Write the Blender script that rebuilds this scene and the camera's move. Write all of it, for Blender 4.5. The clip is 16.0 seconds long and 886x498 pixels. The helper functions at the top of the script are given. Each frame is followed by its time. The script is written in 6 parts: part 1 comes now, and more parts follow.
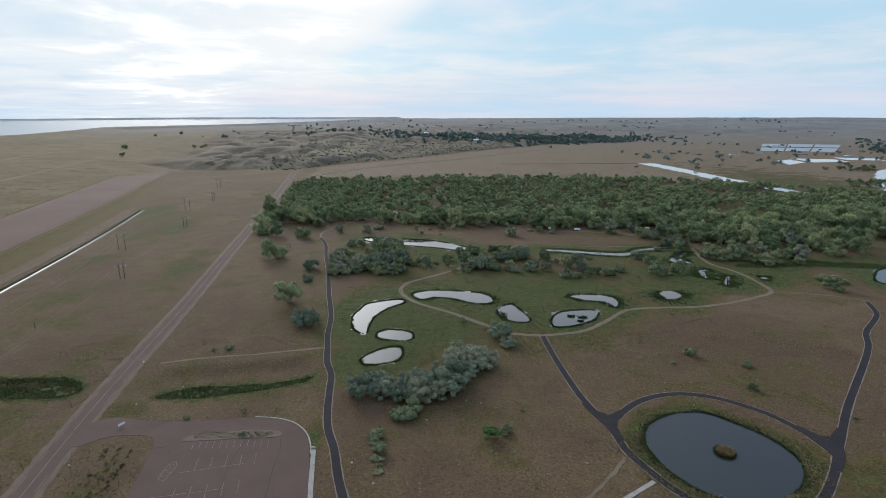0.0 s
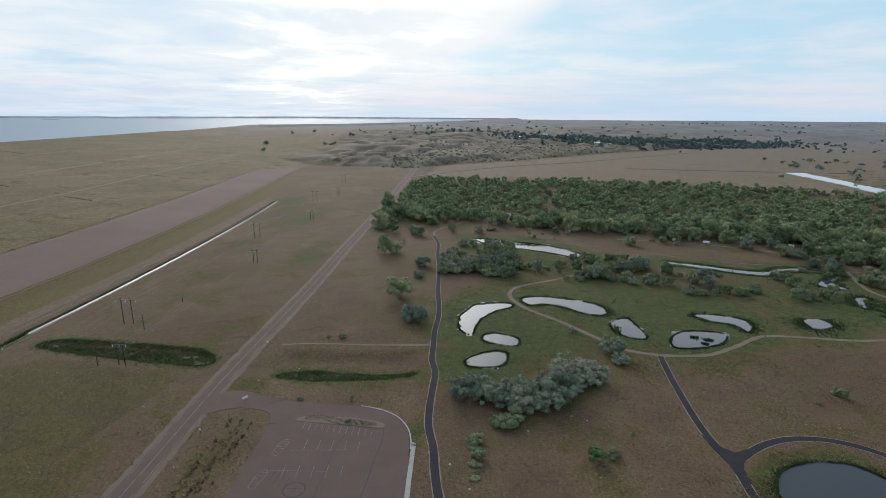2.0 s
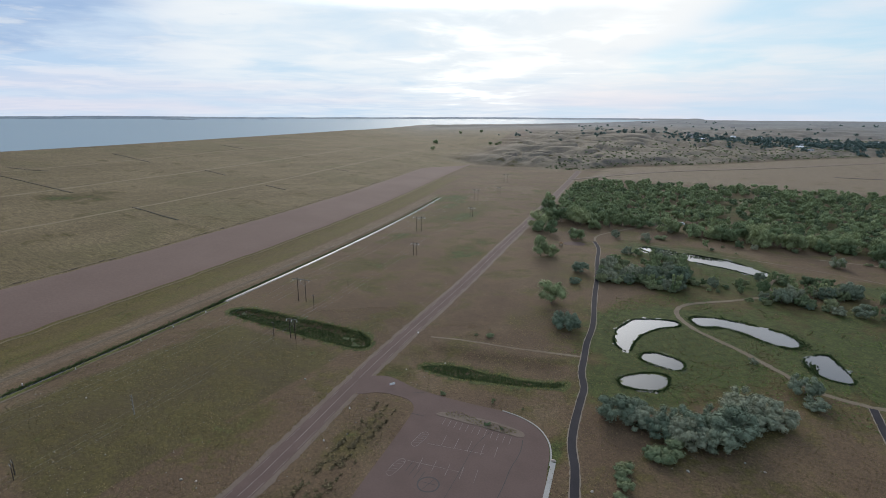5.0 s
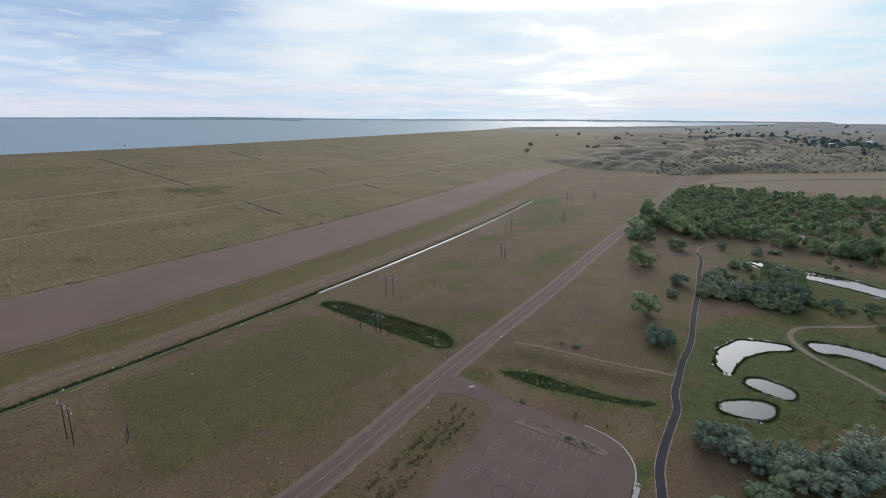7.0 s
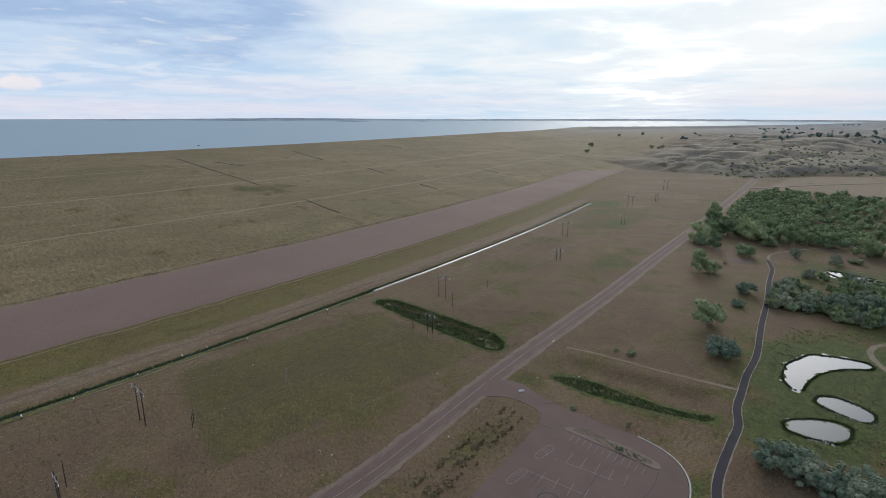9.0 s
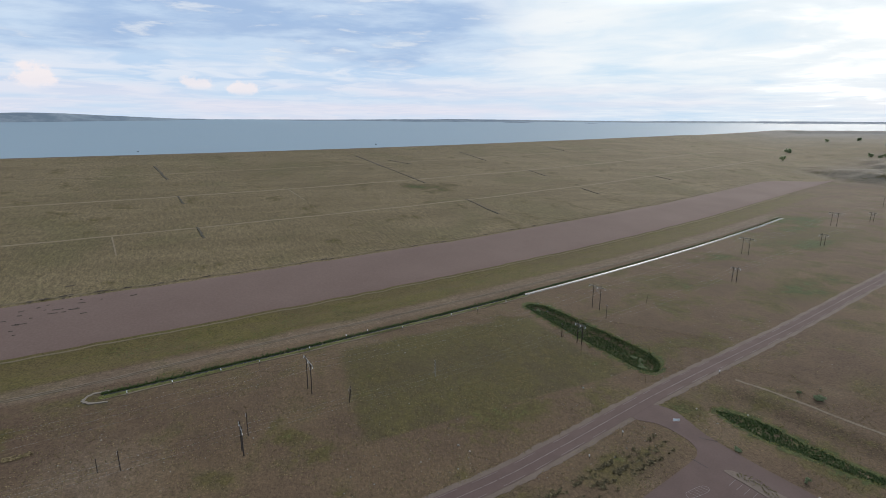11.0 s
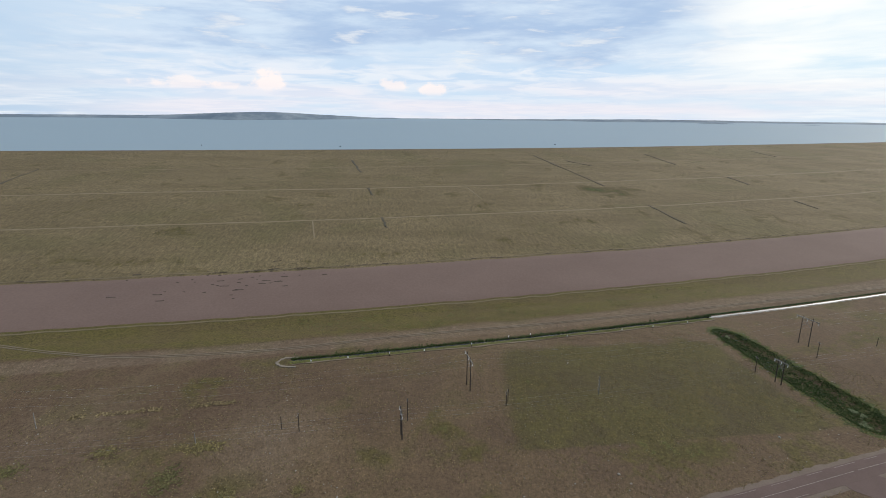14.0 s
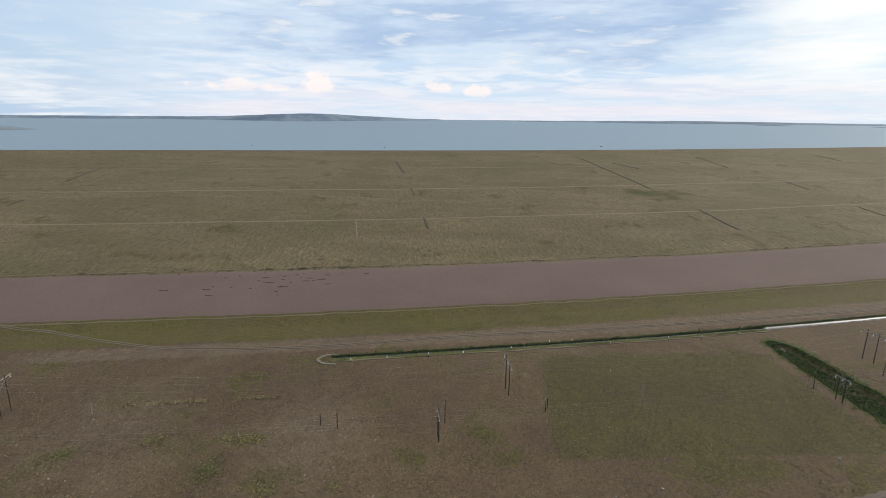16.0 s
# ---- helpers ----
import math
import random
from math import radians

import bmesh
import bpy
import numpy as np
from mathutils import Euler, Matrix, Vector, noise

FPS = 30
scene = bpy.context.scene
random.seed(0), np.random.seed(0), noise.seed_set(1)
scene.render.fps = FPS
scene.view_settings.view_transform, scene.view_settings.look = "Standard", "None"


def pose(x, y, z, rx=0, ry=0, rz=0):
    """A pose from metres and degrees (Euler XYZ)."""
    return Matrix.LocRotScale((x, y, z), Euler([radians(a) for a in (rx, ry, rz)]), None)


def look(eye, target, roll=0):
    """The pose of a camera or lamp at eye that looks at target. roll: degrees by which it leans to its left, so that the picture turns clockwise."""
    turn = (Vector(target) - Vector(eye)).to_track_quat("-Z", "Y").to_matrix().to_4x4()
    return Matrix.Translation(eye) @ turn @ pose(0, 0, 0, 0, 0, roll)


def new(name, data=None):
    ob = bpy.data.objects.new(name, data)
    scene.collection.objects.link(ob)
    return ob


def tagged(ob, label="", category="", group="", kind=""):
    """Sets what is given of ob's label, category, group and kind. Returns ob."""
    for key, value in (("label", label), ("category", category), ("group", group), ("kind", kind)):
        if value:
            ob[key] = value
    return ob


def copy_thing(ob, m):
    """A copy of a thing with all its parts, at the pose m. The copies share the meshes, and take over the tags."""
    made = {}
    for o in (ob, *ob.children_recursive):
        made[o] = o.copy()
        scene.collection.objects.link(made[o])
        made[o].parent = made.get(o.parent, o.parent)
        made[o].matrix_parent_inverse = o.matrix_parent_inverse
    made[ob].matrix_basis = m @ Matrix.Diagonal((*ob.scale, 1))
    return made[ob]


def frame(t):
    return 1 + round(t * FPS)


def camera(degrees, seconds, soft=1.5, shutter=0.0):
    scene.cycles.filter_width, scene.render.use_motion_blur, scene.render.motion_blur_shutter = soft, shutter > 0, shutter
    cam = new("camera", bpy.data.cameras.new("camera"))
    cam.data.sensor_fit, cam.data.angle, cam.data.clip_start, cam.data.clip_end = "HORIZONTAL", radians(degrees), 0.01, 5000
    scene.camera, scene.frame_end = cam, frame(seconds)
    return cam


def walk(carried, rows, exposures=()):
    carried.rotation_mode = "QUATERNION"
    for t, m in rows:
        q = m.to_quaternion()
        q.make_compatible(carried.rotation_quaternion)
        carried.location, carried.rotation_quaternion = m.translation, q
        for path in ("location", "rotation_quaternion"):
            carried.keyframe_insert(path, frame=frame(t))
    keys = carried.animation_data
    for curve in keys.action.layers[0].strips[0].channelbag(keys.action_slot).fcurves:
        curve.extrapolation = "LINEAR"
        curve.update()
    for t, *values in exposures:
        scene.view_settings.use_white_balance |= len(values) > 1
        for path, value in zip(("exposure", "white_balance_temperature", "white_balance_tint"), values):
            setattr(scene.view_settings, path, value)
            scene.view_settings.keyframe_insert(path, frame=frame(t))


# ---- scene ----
# The camera: a drone that hovers about 120 m over a valley floor and turns to its left.
cam = camera(80.46, 16.0, soft=0.55)
# seconds, place, yaw (to the left), pitch (up), roll
ROWS = [
    (0.0, -0.00, -0.00, 121.05, -0.00, -14.39, -0.24),
    (0.5, -0.33, 0.99, 121.09, 1.77, -14.34, -0.23),
    (1.0, -0.54, 1.91, 121.10, 4.51, -14.25, -0.04),
    (1.5, -0.64, 2.85, 121.05, 7.76, -14.21, 0.05),
    (2.0, -0.78, 4.00, 120.97, 12.45, -14.29, 0.27),
    (2.5, -0.89, 5.18, 120.85, 16.81, -14.35, 0.44),
    (3.0, -1.02, 6.39, 120.65, 18.87, -14.36, 0.50),
    (5.5, -2.14, 13.23, 118.60, 33.91, -14.25, 0.28),
    (6.0, -2.27, 14.22, 118.40, 37.30, -14.23, 0.48),
    (6.5, -2.24, 14.86, 118.31, 38.63, -14.13, 0.44),
    (7.0, -2.09, 15.23, 118.29, 40.23, -14.10, 0.34),
    (7.5, -1.95, 15.36, 118.34, 41.35, -14.07, 0.33),
    (8.0, -1.63, 15.48, 118.50, 42.14, -14.08, 0.34),
    (10.5, 0.82, 16.69, 120.35, 58.98, -14.05, -0.00),
    (11.0, 0.12, 16.94, 120.42, 64.02, -14.05, 0.27),
    (11.5, -1.20, 17.17, 120.38, 69.53, -14.15, 0.33),
    (12.0, -2.46, 17.42, 120.31, 74.67, -14.17, 0.40),
    (12.5, -3.38, 17.72, 120.22, 77.81, -14.20, 0.46),
    (13.0, -4.06, 18.00, 120.13, 79.40, -14.18, 0.48),
    (13.5, -4.78, 18.26, 120.04, 80.64, -14.19, 0.46),
    (14.0, -5.59, 18.50, 119.95, 82.99, -14.20, 0.51),
    (14.5, -6.24, 18.71, 119.86, 85.41, -14.25, 0.55),
    (15.0, -6.61, 18.85, 119.72, 86.67, -14.18, 0.61),
    (15.5, -6.87, 18.89, 119.62, 87.31, -14.11, 0.64),
    (16.0, -7.05, 18.93, 119.56, 87.68, -14.08, 0.54),
]
walk(cam, [(t, pose(x, y, z, 90 + pitch, 0, yaw) @ pose(0, 0, 0, 0, 0, roll)) for t, x, y, z, yaw, pitch, roll in ROWS],
     [(0.0, -0.04, 6500, 10), (6.0, -0.04, 6500, 10), (11.0, 0.0, 6600, 10), (13.5, 0.13, 6900, 10), (16.0, 0.16, 7000, 10)])

# ---- light: a thin overcast evening sky, the sun veiled by cloud ----
SUN_YAW, SUN_ELEVATION = 27.0, 21.0
sun_way = Vector((-math.sin(radians(SUN_YAW)) * math.cos(radians(SUN_ELEVATION)),
                  math.cos(radians(SUN_YAW)) * math.cos(radians(SUN_ELEVATION)), math.sin(radians(SUN_ELEVATION))))
sun = new("sun", bpy.data.lights.new("sun", "SUN"))
sun.data.energy, sun.data.angle, sun.data.color = 1.3, radians(20), (1.0, 0.9, 0.78)
sun.matrix_world = look(sun_way * 300, (0, 0, 0))


class Nodes:
    """Short hand for node trees."""

    def __init__(self, tree):
        self.tree = tree

    def add(self, kind, inputs=()):
        node = self.tree.nodes.new("ShaderNode" + kind)
        for key, value in dict(inputs).items():
            if isinstance(value, bpy.types.NodeSocket):
                self.tree.links.new(value, node.inputs[key])
            else:
                node.inputs[key].default_value = value
        return node

    def math(self, operation, a, b=0.0):
        node = self.add("Math", {0: a, 1: b})
        node.operation = operation
        return node.outputs[0]

    def vmath(self, operation, a, b=(0, 0, 0)):
        node = self.add("VectorMath", {0: a, 1: b})
        node.operation = operation
        return node

    def noise(self, vector, scale, detail=4.0, rough=0.55, distortion=0.0):
        return self.add("TexNoise", {"Vector": vector, "Scale": scale, "Detail": detail, "Roughness": rough, "Distortion": distortion}).outputs[0]

    def step(self, value, low, high):
        node = self.add("MapRange", {0: value, 1: low, 2: high, 3: 0.0, 4: 1.0})
        node.interpolation_type = "SMOOTHSTEP"
        return node.outputs[0]

    def mix(self, amount, a, b, blend="MIX"):
        node = self.add("MixRGB", {0: amount, 1: a, 2: b})
        node.blend_type = blend
        return node.outputs[0]


def make_sky():
    world = bpy.data.worlds.new("sky")
    scene.world = world
    world.use_nodes = True
    tree = world.node_tree
    tree.nodes.clear()
    n = Nodes(tree)
    way = n.vmath("NORMALIZE", n.add("TexCoord").outputs["Generated"]).outputs[0]
    sep = n.add("SeparateXYZ", {0: way})
    z = sep.outputs[2]
    blue = n.add("TexSky")
    blue.sky_type, blue.sun_disc, blue.dust_density = "NISHITA", False, 1.5
    blue.sun_elevation, blue.sun_rotation = radians(SUN_ELEVATION), radians(-SUN_YAW)
    clear = n.mix(1.0, blue.outputs[0], (0.085, 0.085, 0.085, 1), "MULTIPLY")
    # cloud sheets: the view way laid out on a high, level layer
    up = n.math("ADD", n.math("MAXIMUM", z, 0.0), 0.07)
    flat = n.vmath("MULTIPLY", way, (1, 1, 0)).outputs[0]
    spread = n.vmath("SCALE", flat)
    tree.links.new(n.math("DIVIDE", 1.0, up), spread.inputs["Scale"])
    layer = spread.outputs[0]
    sheet = n.noise(layer, 0.42, 5, 0.52, 0.4)
    fine = n.noise(layer, 1.3, 5, 0.55, 0.6)
    both = n.math("ADD", n.math("MULTIPLY", sheet, 0.65), n.math("MULTIPLY", fine, 0.35))
    # how near to the veiled sun, and how far round to the lake
    near = n.vmath("DOT_PRODUCT", way, tuple(sun_way)).outputs["Value"]
    west = n.vmath("DOT_PRODUCT", way, (-1.0, 0.0, 0.0)).outputs["Value"]
    # the cloud sheet's slanting edge: clearer blue to the right of it
    slant = n.math("SUBTRACT", n.vmath("DOT_PRODUCT", way, (0.927, 0.375, 0.0)).outputs["Value"], n.math("MULTIPLY", z, 1.62))
    slant = n.math("ADD", slant, n.math("MULTIPLY", n.math("SUBTRACT", fine, 0.5), 0.10))
    right = n.math("MULTIPLY", n.step(slant, -0.02, 0.07), n.math("SUBTRACT", 1.0, n.math("MULTIPLY", n.step(z, 0.2, 0.4), 0.6)))
    pale = n.mix(n.step(both, 0.40, 0.62), (0.53, 0.78, 0.97, 1), (0.78, 0.87, 0.97, 1))
    base = n.mix(0.85, clear, pale)
    bright = n.mix(n.step(both, 0.36, 0.60), (0.62, 0.79, 0.94, 1), (0.86, 0.92, 0.97, 1))
    sky = n.mix(right, bright, base)
    fan = n.math("MULTIPLY", n.math("MULTIPLY", n.step(slant, -0.42, -0.04), n.math("SUBTRACT", 1.0, right)), n.step(n.math("ADD", z, n.math("MULTIPLY", n.math("SUBTRACT", both, 0.5), 0.2)), 0.02, 0.12))
    sky = n.mix(n.math("MULTIPLY", fan, 0.85), sky, (0.965, 0.98, 0.99, 1))
    lake_side = n.mix(n.step(fine, 0.38, 0.62), (0.50, 0.67, 0.89, 1), (0.73, 0.81, 0.93, 1))
    sky = n.mix(n.step(west, 0.74, 0.96), sky, lake_side)
    # a blue-grey deck over the lake with ragged lower edge and cream-coloured breaks
    deck = n.noise(n.vmath("MULTIPLY", way, (1.0, 1.0, 5.0)).outputs[0], 3.6, 5, 0.55, 0.2)
    torn = n.noise(n.vmath("MULTIPLY", way, (1.0, 1.0, 6.0)).outputs[0], 9.0, 6, 0.58, 0.15)
    body = n.math("ADD", n.math("MULTIPLY", deck, 0.7), n.math("MULTIPLY", torn, 0.3))
    grey = n.mix(n.step(body, 0.42, 0.62), (0.58, 0.72, 0.90, 1), (0.36, 0.51, 0.76, 1))
    grey = n.mix(n.math("MULTIPLY", n.step(torn, 0.54, 0.70), 0.6), grey, (0.86, 0.88, 0.90, 1))
    side = n.math("ADD", n.step(west, 0.72, 0.93), n.math("MULTIPLY", n.math("SUBTRACT", deck, 0.5), 0.6))
    reach = n.math("ADD", z, n.math("MULTIPLY", n.math("SUBTRACT", torn, 0.5), 0.07))
    thick = n.math("MULTIPLY", n.step(side, 0.3, 1.0), n.step(reach, 0.070, 0.115))
    thick = n.math("MULTIPLY", thick, n.step(body, 0.31, 0.46))
    sky = n.mix(n.math("MULTIPLY", thick, 0.92), sky, grey)
    # torn scraps of the same cloud further round, under the bright sheet
    scrap = n.math("MULTIPLY", n.step(torn, 0.62, 0.70), n.math("MULTIPLY", n.step(z, 0.10, 0.14), n.step(west, 0.3, 0.6)))
    sky = n.mix(n.math("MULTIPLY", scrap, 0.45), sky, (0.60, 0.72, 0.88, 1))
    low = n.math("SUBTRACT", 1.0, n.step(z, 0.015, 0.095))
    band = n.mix(n.step(n.noise(n.vmath("MULTIPLY", way, (2, 2, 24)).outputs[0], 1.0, 3, 0.5), 0.38, 0.62), (0.57, 0.73, 0.91, 1), (0.77, 0.77, 0.88, 1))
    sky = n.mix(n.math("MULTIPLY", low, 0.75), sky, band)
    # beyond the part near the sun: thinner cloud under a deeper blue
    veil = n.step(both, 0.45, 0.68)
    upper = n.mix(n.math("MULTIPLY", veil, 0.85), n.mix(0.85, clear, (0.47, 0.65, 0.90, 1)), (0.84, 0.88, 0.95, 1))
    away = n.math("MAXIMUM", n.step(z, 0.18, 0.30), n.math("SUBTRACT", 1.0, n.step(n.vmath("DOT_PRODUCT", way, (-0.55, 0.83, 0.0)).outputs["Value"], -0.1, 0.3)))
    sky = n.mix(away, sky, upper)
    # a few small heaps of cloud low over the lake
    puff = n.math("SUBTRACT", n.noise(n.vmath("MULTIPLY", way, (1, 1, 1.3)).outputs[0], 26.0, 5, 0.62), 0.5)
    for yaw, lift, wide, tall, amount in ((101.0, 3.2, 1.7, 1.15, 0.9), (109.0, 2.9, 3.4, 0.6, 0.6), (105.0, 2.7, 1.6, 0.4, 0.5), (88.2, 3.1, 1.6, 0.75, 0.8), (83.4, 2.7, 2.0, 0.8, 0.85)):
        middle = Vector((-math.sin(radians(yaw)), math.cos(radians(yaw)), 0))
        u = n.vmath("DOT_PRODUCT", way, tuple(Vector((middle.y, -middle.x, 0)) / radians(wide))).outputs["Value"]
        v = n.math("DIVIDE", n.math("SUBTRACT", z, math.sin(radians(lift))), radians(tall))
        off = n.math("ADD", n.math("ADD", n.math("MULTIPLY", u, u), n.math("MULTIPLY", v, v)), n.math("MULTIPLY", puff, 6.0))
        heap = n.math("MULTIPLY", n.math("SUBTRACT", 1.0, n.step(off, 0.15, 1.25)), n.step(v, -1.1, -0.2))
        heap = n.math("MULTIPLY", heap, n.step(n.vmath("DOT_PRODUCT", way, tuple(middle)).outputs["Value"], 0.9, 0.95))
        sky = n.mix(n.math("MULTIPLY", heap, 0.85 * amount), sky, (0.95, 0.87, 0.88, 1))
    # light that the cloud spreads round the sun, and the bright thin cloud high overhead
    ragged = n.math("ADD", near, n.math("MULTIPLY", n.math("SUBTRACT", both, 0.5), 0.34))
    sky = n.mix(n.math("MULTIPLY", n.step(ragged, 0.85, 1.03), n.math("SUBTRACT", 0.95, n.math("MULTIPLY", right, 0.75))), sky, (0.94, 0.98, 1.0, 1))
    lit = n.math("MULTIPLY", n.math("MULTIPLY", n.step(z, 0.19, 0.30), n.math("SUBTRACT", 1.0, n.math("MULTIPLY", n.step(z, 0.28, 0.48), 0.62))), n.step(near, 0.45, 0.96))
    core = n.math("ADD", n.math("MULTIPLY", lit, 1.6), n.math("MULTIPLY", n.math("MULTIPLY", n.step(ragged, 0.95, 1.04), 0.8), n.math("SUBTRACT", 1.0, right)))
    # the veiled sun itself
    core = n.math("ADD", core, n.math("MULTIPLY", n.math("MULTIPLY", n.step(near, 0.90, 0.99), n.step(z, 0.17, 0.26)), 3.5))
    sky = n.mix(1.0, sky, n.add("CombineColor", {0: core, 1: core, 2: n.math("MULTIPLY", core, 1.0)}).outputs[0], "ADD")
    out = n.add("Background", {"Color": sky, "Strength": 1.0}).outputs[0]
    n.tree.links.new(out, n.add("OutputWorld").inputs[0])


make_sky()

# ---- materials ----
def rgb(r, g, b):
    return (r, g, b, 1.0)


def start_material(name, roughness=0.9, specular=0.3):
    mat = bpy.data.materials.new(name)
    mat.use_nodes = True
    mat.node_tree.nodes.clear()
    n = Nodes(mat.node_tree)
    shader = n.add("BsdfPrincipled", {"Roughness": roughness, "Specular IOR Level": specular})
    n.tree.links.new(shader.outputs[0], n.add("OutputMaterial").inputs[0])
    return mat, n, shader, n.add("NewGeometry").outputs["Position"]


def bump(n, shader, height, strength, distance):
    node = n.add("Bump", {"Height": height, "Strength": strength, "Distance": distance})
    n.tree.links.new(node.outputs[0], shader.inputs["Normal"])


def mottled(name, dark, light, scales=(0.05, 0.9), roughness=0.9, relief=0.15, specular=0.25, spread=0.0):
    """Two scales of noise between two colours, with relief; spread: how far single pieces differ."""
    mat, n, shader, where = start_material(name, roughness, specular)
    big, small = n.noise(where, scales[0], 5, 0.6), n.noise(where, scales[1], 6, 0.65)
    amount = n.math("ADD", n.math("MULTIPLY", big, 0.5), n.math("MULTIPLY", small, 0.5))
    colour = n.mix(n.step(amount, 0.32, 0.68), dark, light)
    if spread:
        island = n.add("NewGeometry").outputs["Random Per Island"]
        own = n.add("ObjectInfo").outputs["Random"]
        lift = n.math("ADD", 1.0 - spread, n.math("MULTIPLY", n.math("ADD", n.math("MULTIPLY", island, 0.6), n.math("MULTIPLY", own, 1.4)), spread))
        colour = n.mix(1.0, colour, n.add("CombineColor", {0: n.math("MULTIPLY", lift, n.math("ADD", 0.88, n.math("MULTIPLY", own, 0.22))), 1: lift, 2: lift}).outputs[0], "MULTIPLY")
    n.tree.links.new(colour, shader.inputs["Base Color"])
    if relief:
        bump(n, shader, small, 0.6, relief)
    return mat


def plain_water(name, colour, roughness=0.05, ripple=0.02, scale=0.5, gloss=0.5):
    mat, n, shader, where = start_material(name, roughness, gloss)
    shader.inputs["Base Color"].default_value = colour
    shader.inputs["IOR"].default_value = 1.33
    bump(n, shader, n.noise(where, scale, 4, 0.6), 0.5, ripple)
    return mat


def ground_material():
    """Dry prairie: the cover follows soft fields that the terrain carries, broken up by noise. The far field tints for
    haze.
    """
    mat, n, shader, where = start_material("prairie", 0.95, 0.15)
    field = {}
    for key in ("green", "dam", "hill", "sand", "far", "field", "band", "mown"):
        node = n.add("Attribute")
        node.attribute_name = key
        field[key] = node.outputs["Fac"]
    huge, big = n.noise(where, 0.006, 5, 0.6, 0.5), n.noise(where, 0.035, 6, 0.62, 0.4)
    mid, small, fine = n.noise(where, 0.22, 5, 0.65), n.noise(where, 0.8, 5, 0.75), n.noise(where, 2.6, 4, 0.75)
    # the dry valley floor: purplish brown and straw, with large worn patches
    blend = n.math("ADD", n.math("MULTIPLY", big, 0.4), n.math("MULTIPLY", huge, 0.6))
    dry = n.mix(n.step(blend, 0.38, 0.62), rgb(0.0949, 0.0607, 0.0359), rgb(0.1245, 0.0827, 0.0463))
    dry = n.mix(n.math("MULTIPLY", n.step(big, 0.48, 0.64), 0.6), dry, rgb(0.0773, 0.0617, 0.0259))
    worn = n.noise(where, 0.011, 5, 0.65, 0.8)
    dry = n.mix(n.math("MULTIPLY", n.step(worn, 0.50, 0.64), 0.45), dry, rgb(0.0858, 0.0538, 0.0346))
    dry = n.mix(n.math("MULTIPLY", n.math("SUBTRACT", 1.0, n.step(worn, 0.34, 0.46)), 0.5), dry, rgb(0.1372, 0.0975, 0.0589))
    # the grassed slope: faint stripes along the contour
    along = n.vmath("MULTIPLY", where, (1.0, 0.14, 1.0)).outputs[0]
    stripe = n.noise(along, 0.045, 5, 0.6)
    cover = n.math("ADD", n.math("MULTIPLY", stripe, 0.5), n.math("MULTIPLY", huge, 0.5))
    slope = n.mix(n.step(cover, 0.38, 0.62), rgb(0.1235, 0.0911, 0.0458), rgb(0.1539, 0.1137, 0.0597))
    slope = n.mix(n.math("MULTIPLY", n.step(n.noise(where, 0.009, 5, 0.6, 0.6), 0.50, 0.66), 0.45), slope, rgb(0.1013, 0.0863, 0.0355))
    colour = n.mix(field["dam"], dry, slope)
    rock = n.step(n.math("ADD", n.math("MULTIPLY", n.noise(where, 0.012, 6, 0.65, 0.5), 0.4), n.math("MULTIPLY", n.noise(n.vmath("MULTIPLY", where, (0.5, 1.4, 1.0)).outputs[0], 0.07, 6, 0.7, 0.8), 0.6)), 0.40, 0.60)
    hill = n.mix(rock, rgb(0.1482, 0.1198, 0.0894), rgb(0.2276, 0.1830, 0.1295))
    tilt = n.add("SeparateXYZ", {0: n.add("NewGeometry").outputs["Normal"]}).outputs[2]
    hill = n.mix(n.math("MULTIPLY", n.math("SUBTRACT", 1.0, n.step(tilt, 0.84, 0.975)), 0.75), hill, n.mix(n.step(mid, 0.4, 0.6), rgb(0.0932, 0.0813, 0.0740), rgb(0.1588, 0.1327, 0.1111)))
    hill = n.mix(n.math("MULTIPLY", n.step(n.noise(where, 0.05, 6, 0.72), 0.56, 0.66), 0.5), hill, rgb(0.0900, 0.0877, 0.0597))
    colour = n.mix(field["hill"], colour, hill)
    colour = n.mix(n.step(n.math("ADD", field["field"], n.math("MULTIPLY", n.math("SUBTRACT", huge, 0.5), 0.9)), 0.3, 0.7), colour, n.mix(big, rgb(0.1301, 0.0951, 0.0614), rgb(0.1851, 0.1386, 0.0900)))
    olive = n.mix(n.step(mid, 0.35, 0.65), rgb(0.0644, 0.0504, 0.0173), rgb(0.0895, 0.0682, 0.0251))
    lush = n.mix(n.step(n.math("ADD", n.math("MULTIPLY", mid, 0.6), n.math("MULTIPLY", small, 0.4)), 0.38, 0.62), rgb(0.035, 0.045, 0.0125), rgb(0.066, 0.074, 0.0210))
    mown = n.mix(n.step(n.math("ADD", n.math("MULTIPLY", big, 0.6), n.math("MULTIPLY", mid, 0.4)), 0.40, 0.60), rgb(0.0697, 0.0541, 0.0226), rgb(0.0760, 0.0641, 0.0189))
    edge = n.math("ADD", field["mown"], n.math("MULTIPLY", n.math("SUBTRACT", big, 0.5), 0.9))
    colour = n.mix(n.math("MULTIPLY", n.step(edge, 0.25, 0.75), 0.85), colour, mown)
    turf = n.mix(n.step(n.math("ADD", n.math("MULTIPLY", n.noise(along, 0.12, 5, 0.6), 0.6), n.math("MULTIPLY", big, 0.4)), 0.40, 0.62), rgb(0.0965, 0.0717, 0.0276), rgb(0.0911, 0.0756, 0.0199))
    colour = n.mix(n.math("MULTIPLY", field["band"], 0.9), colour, turf)
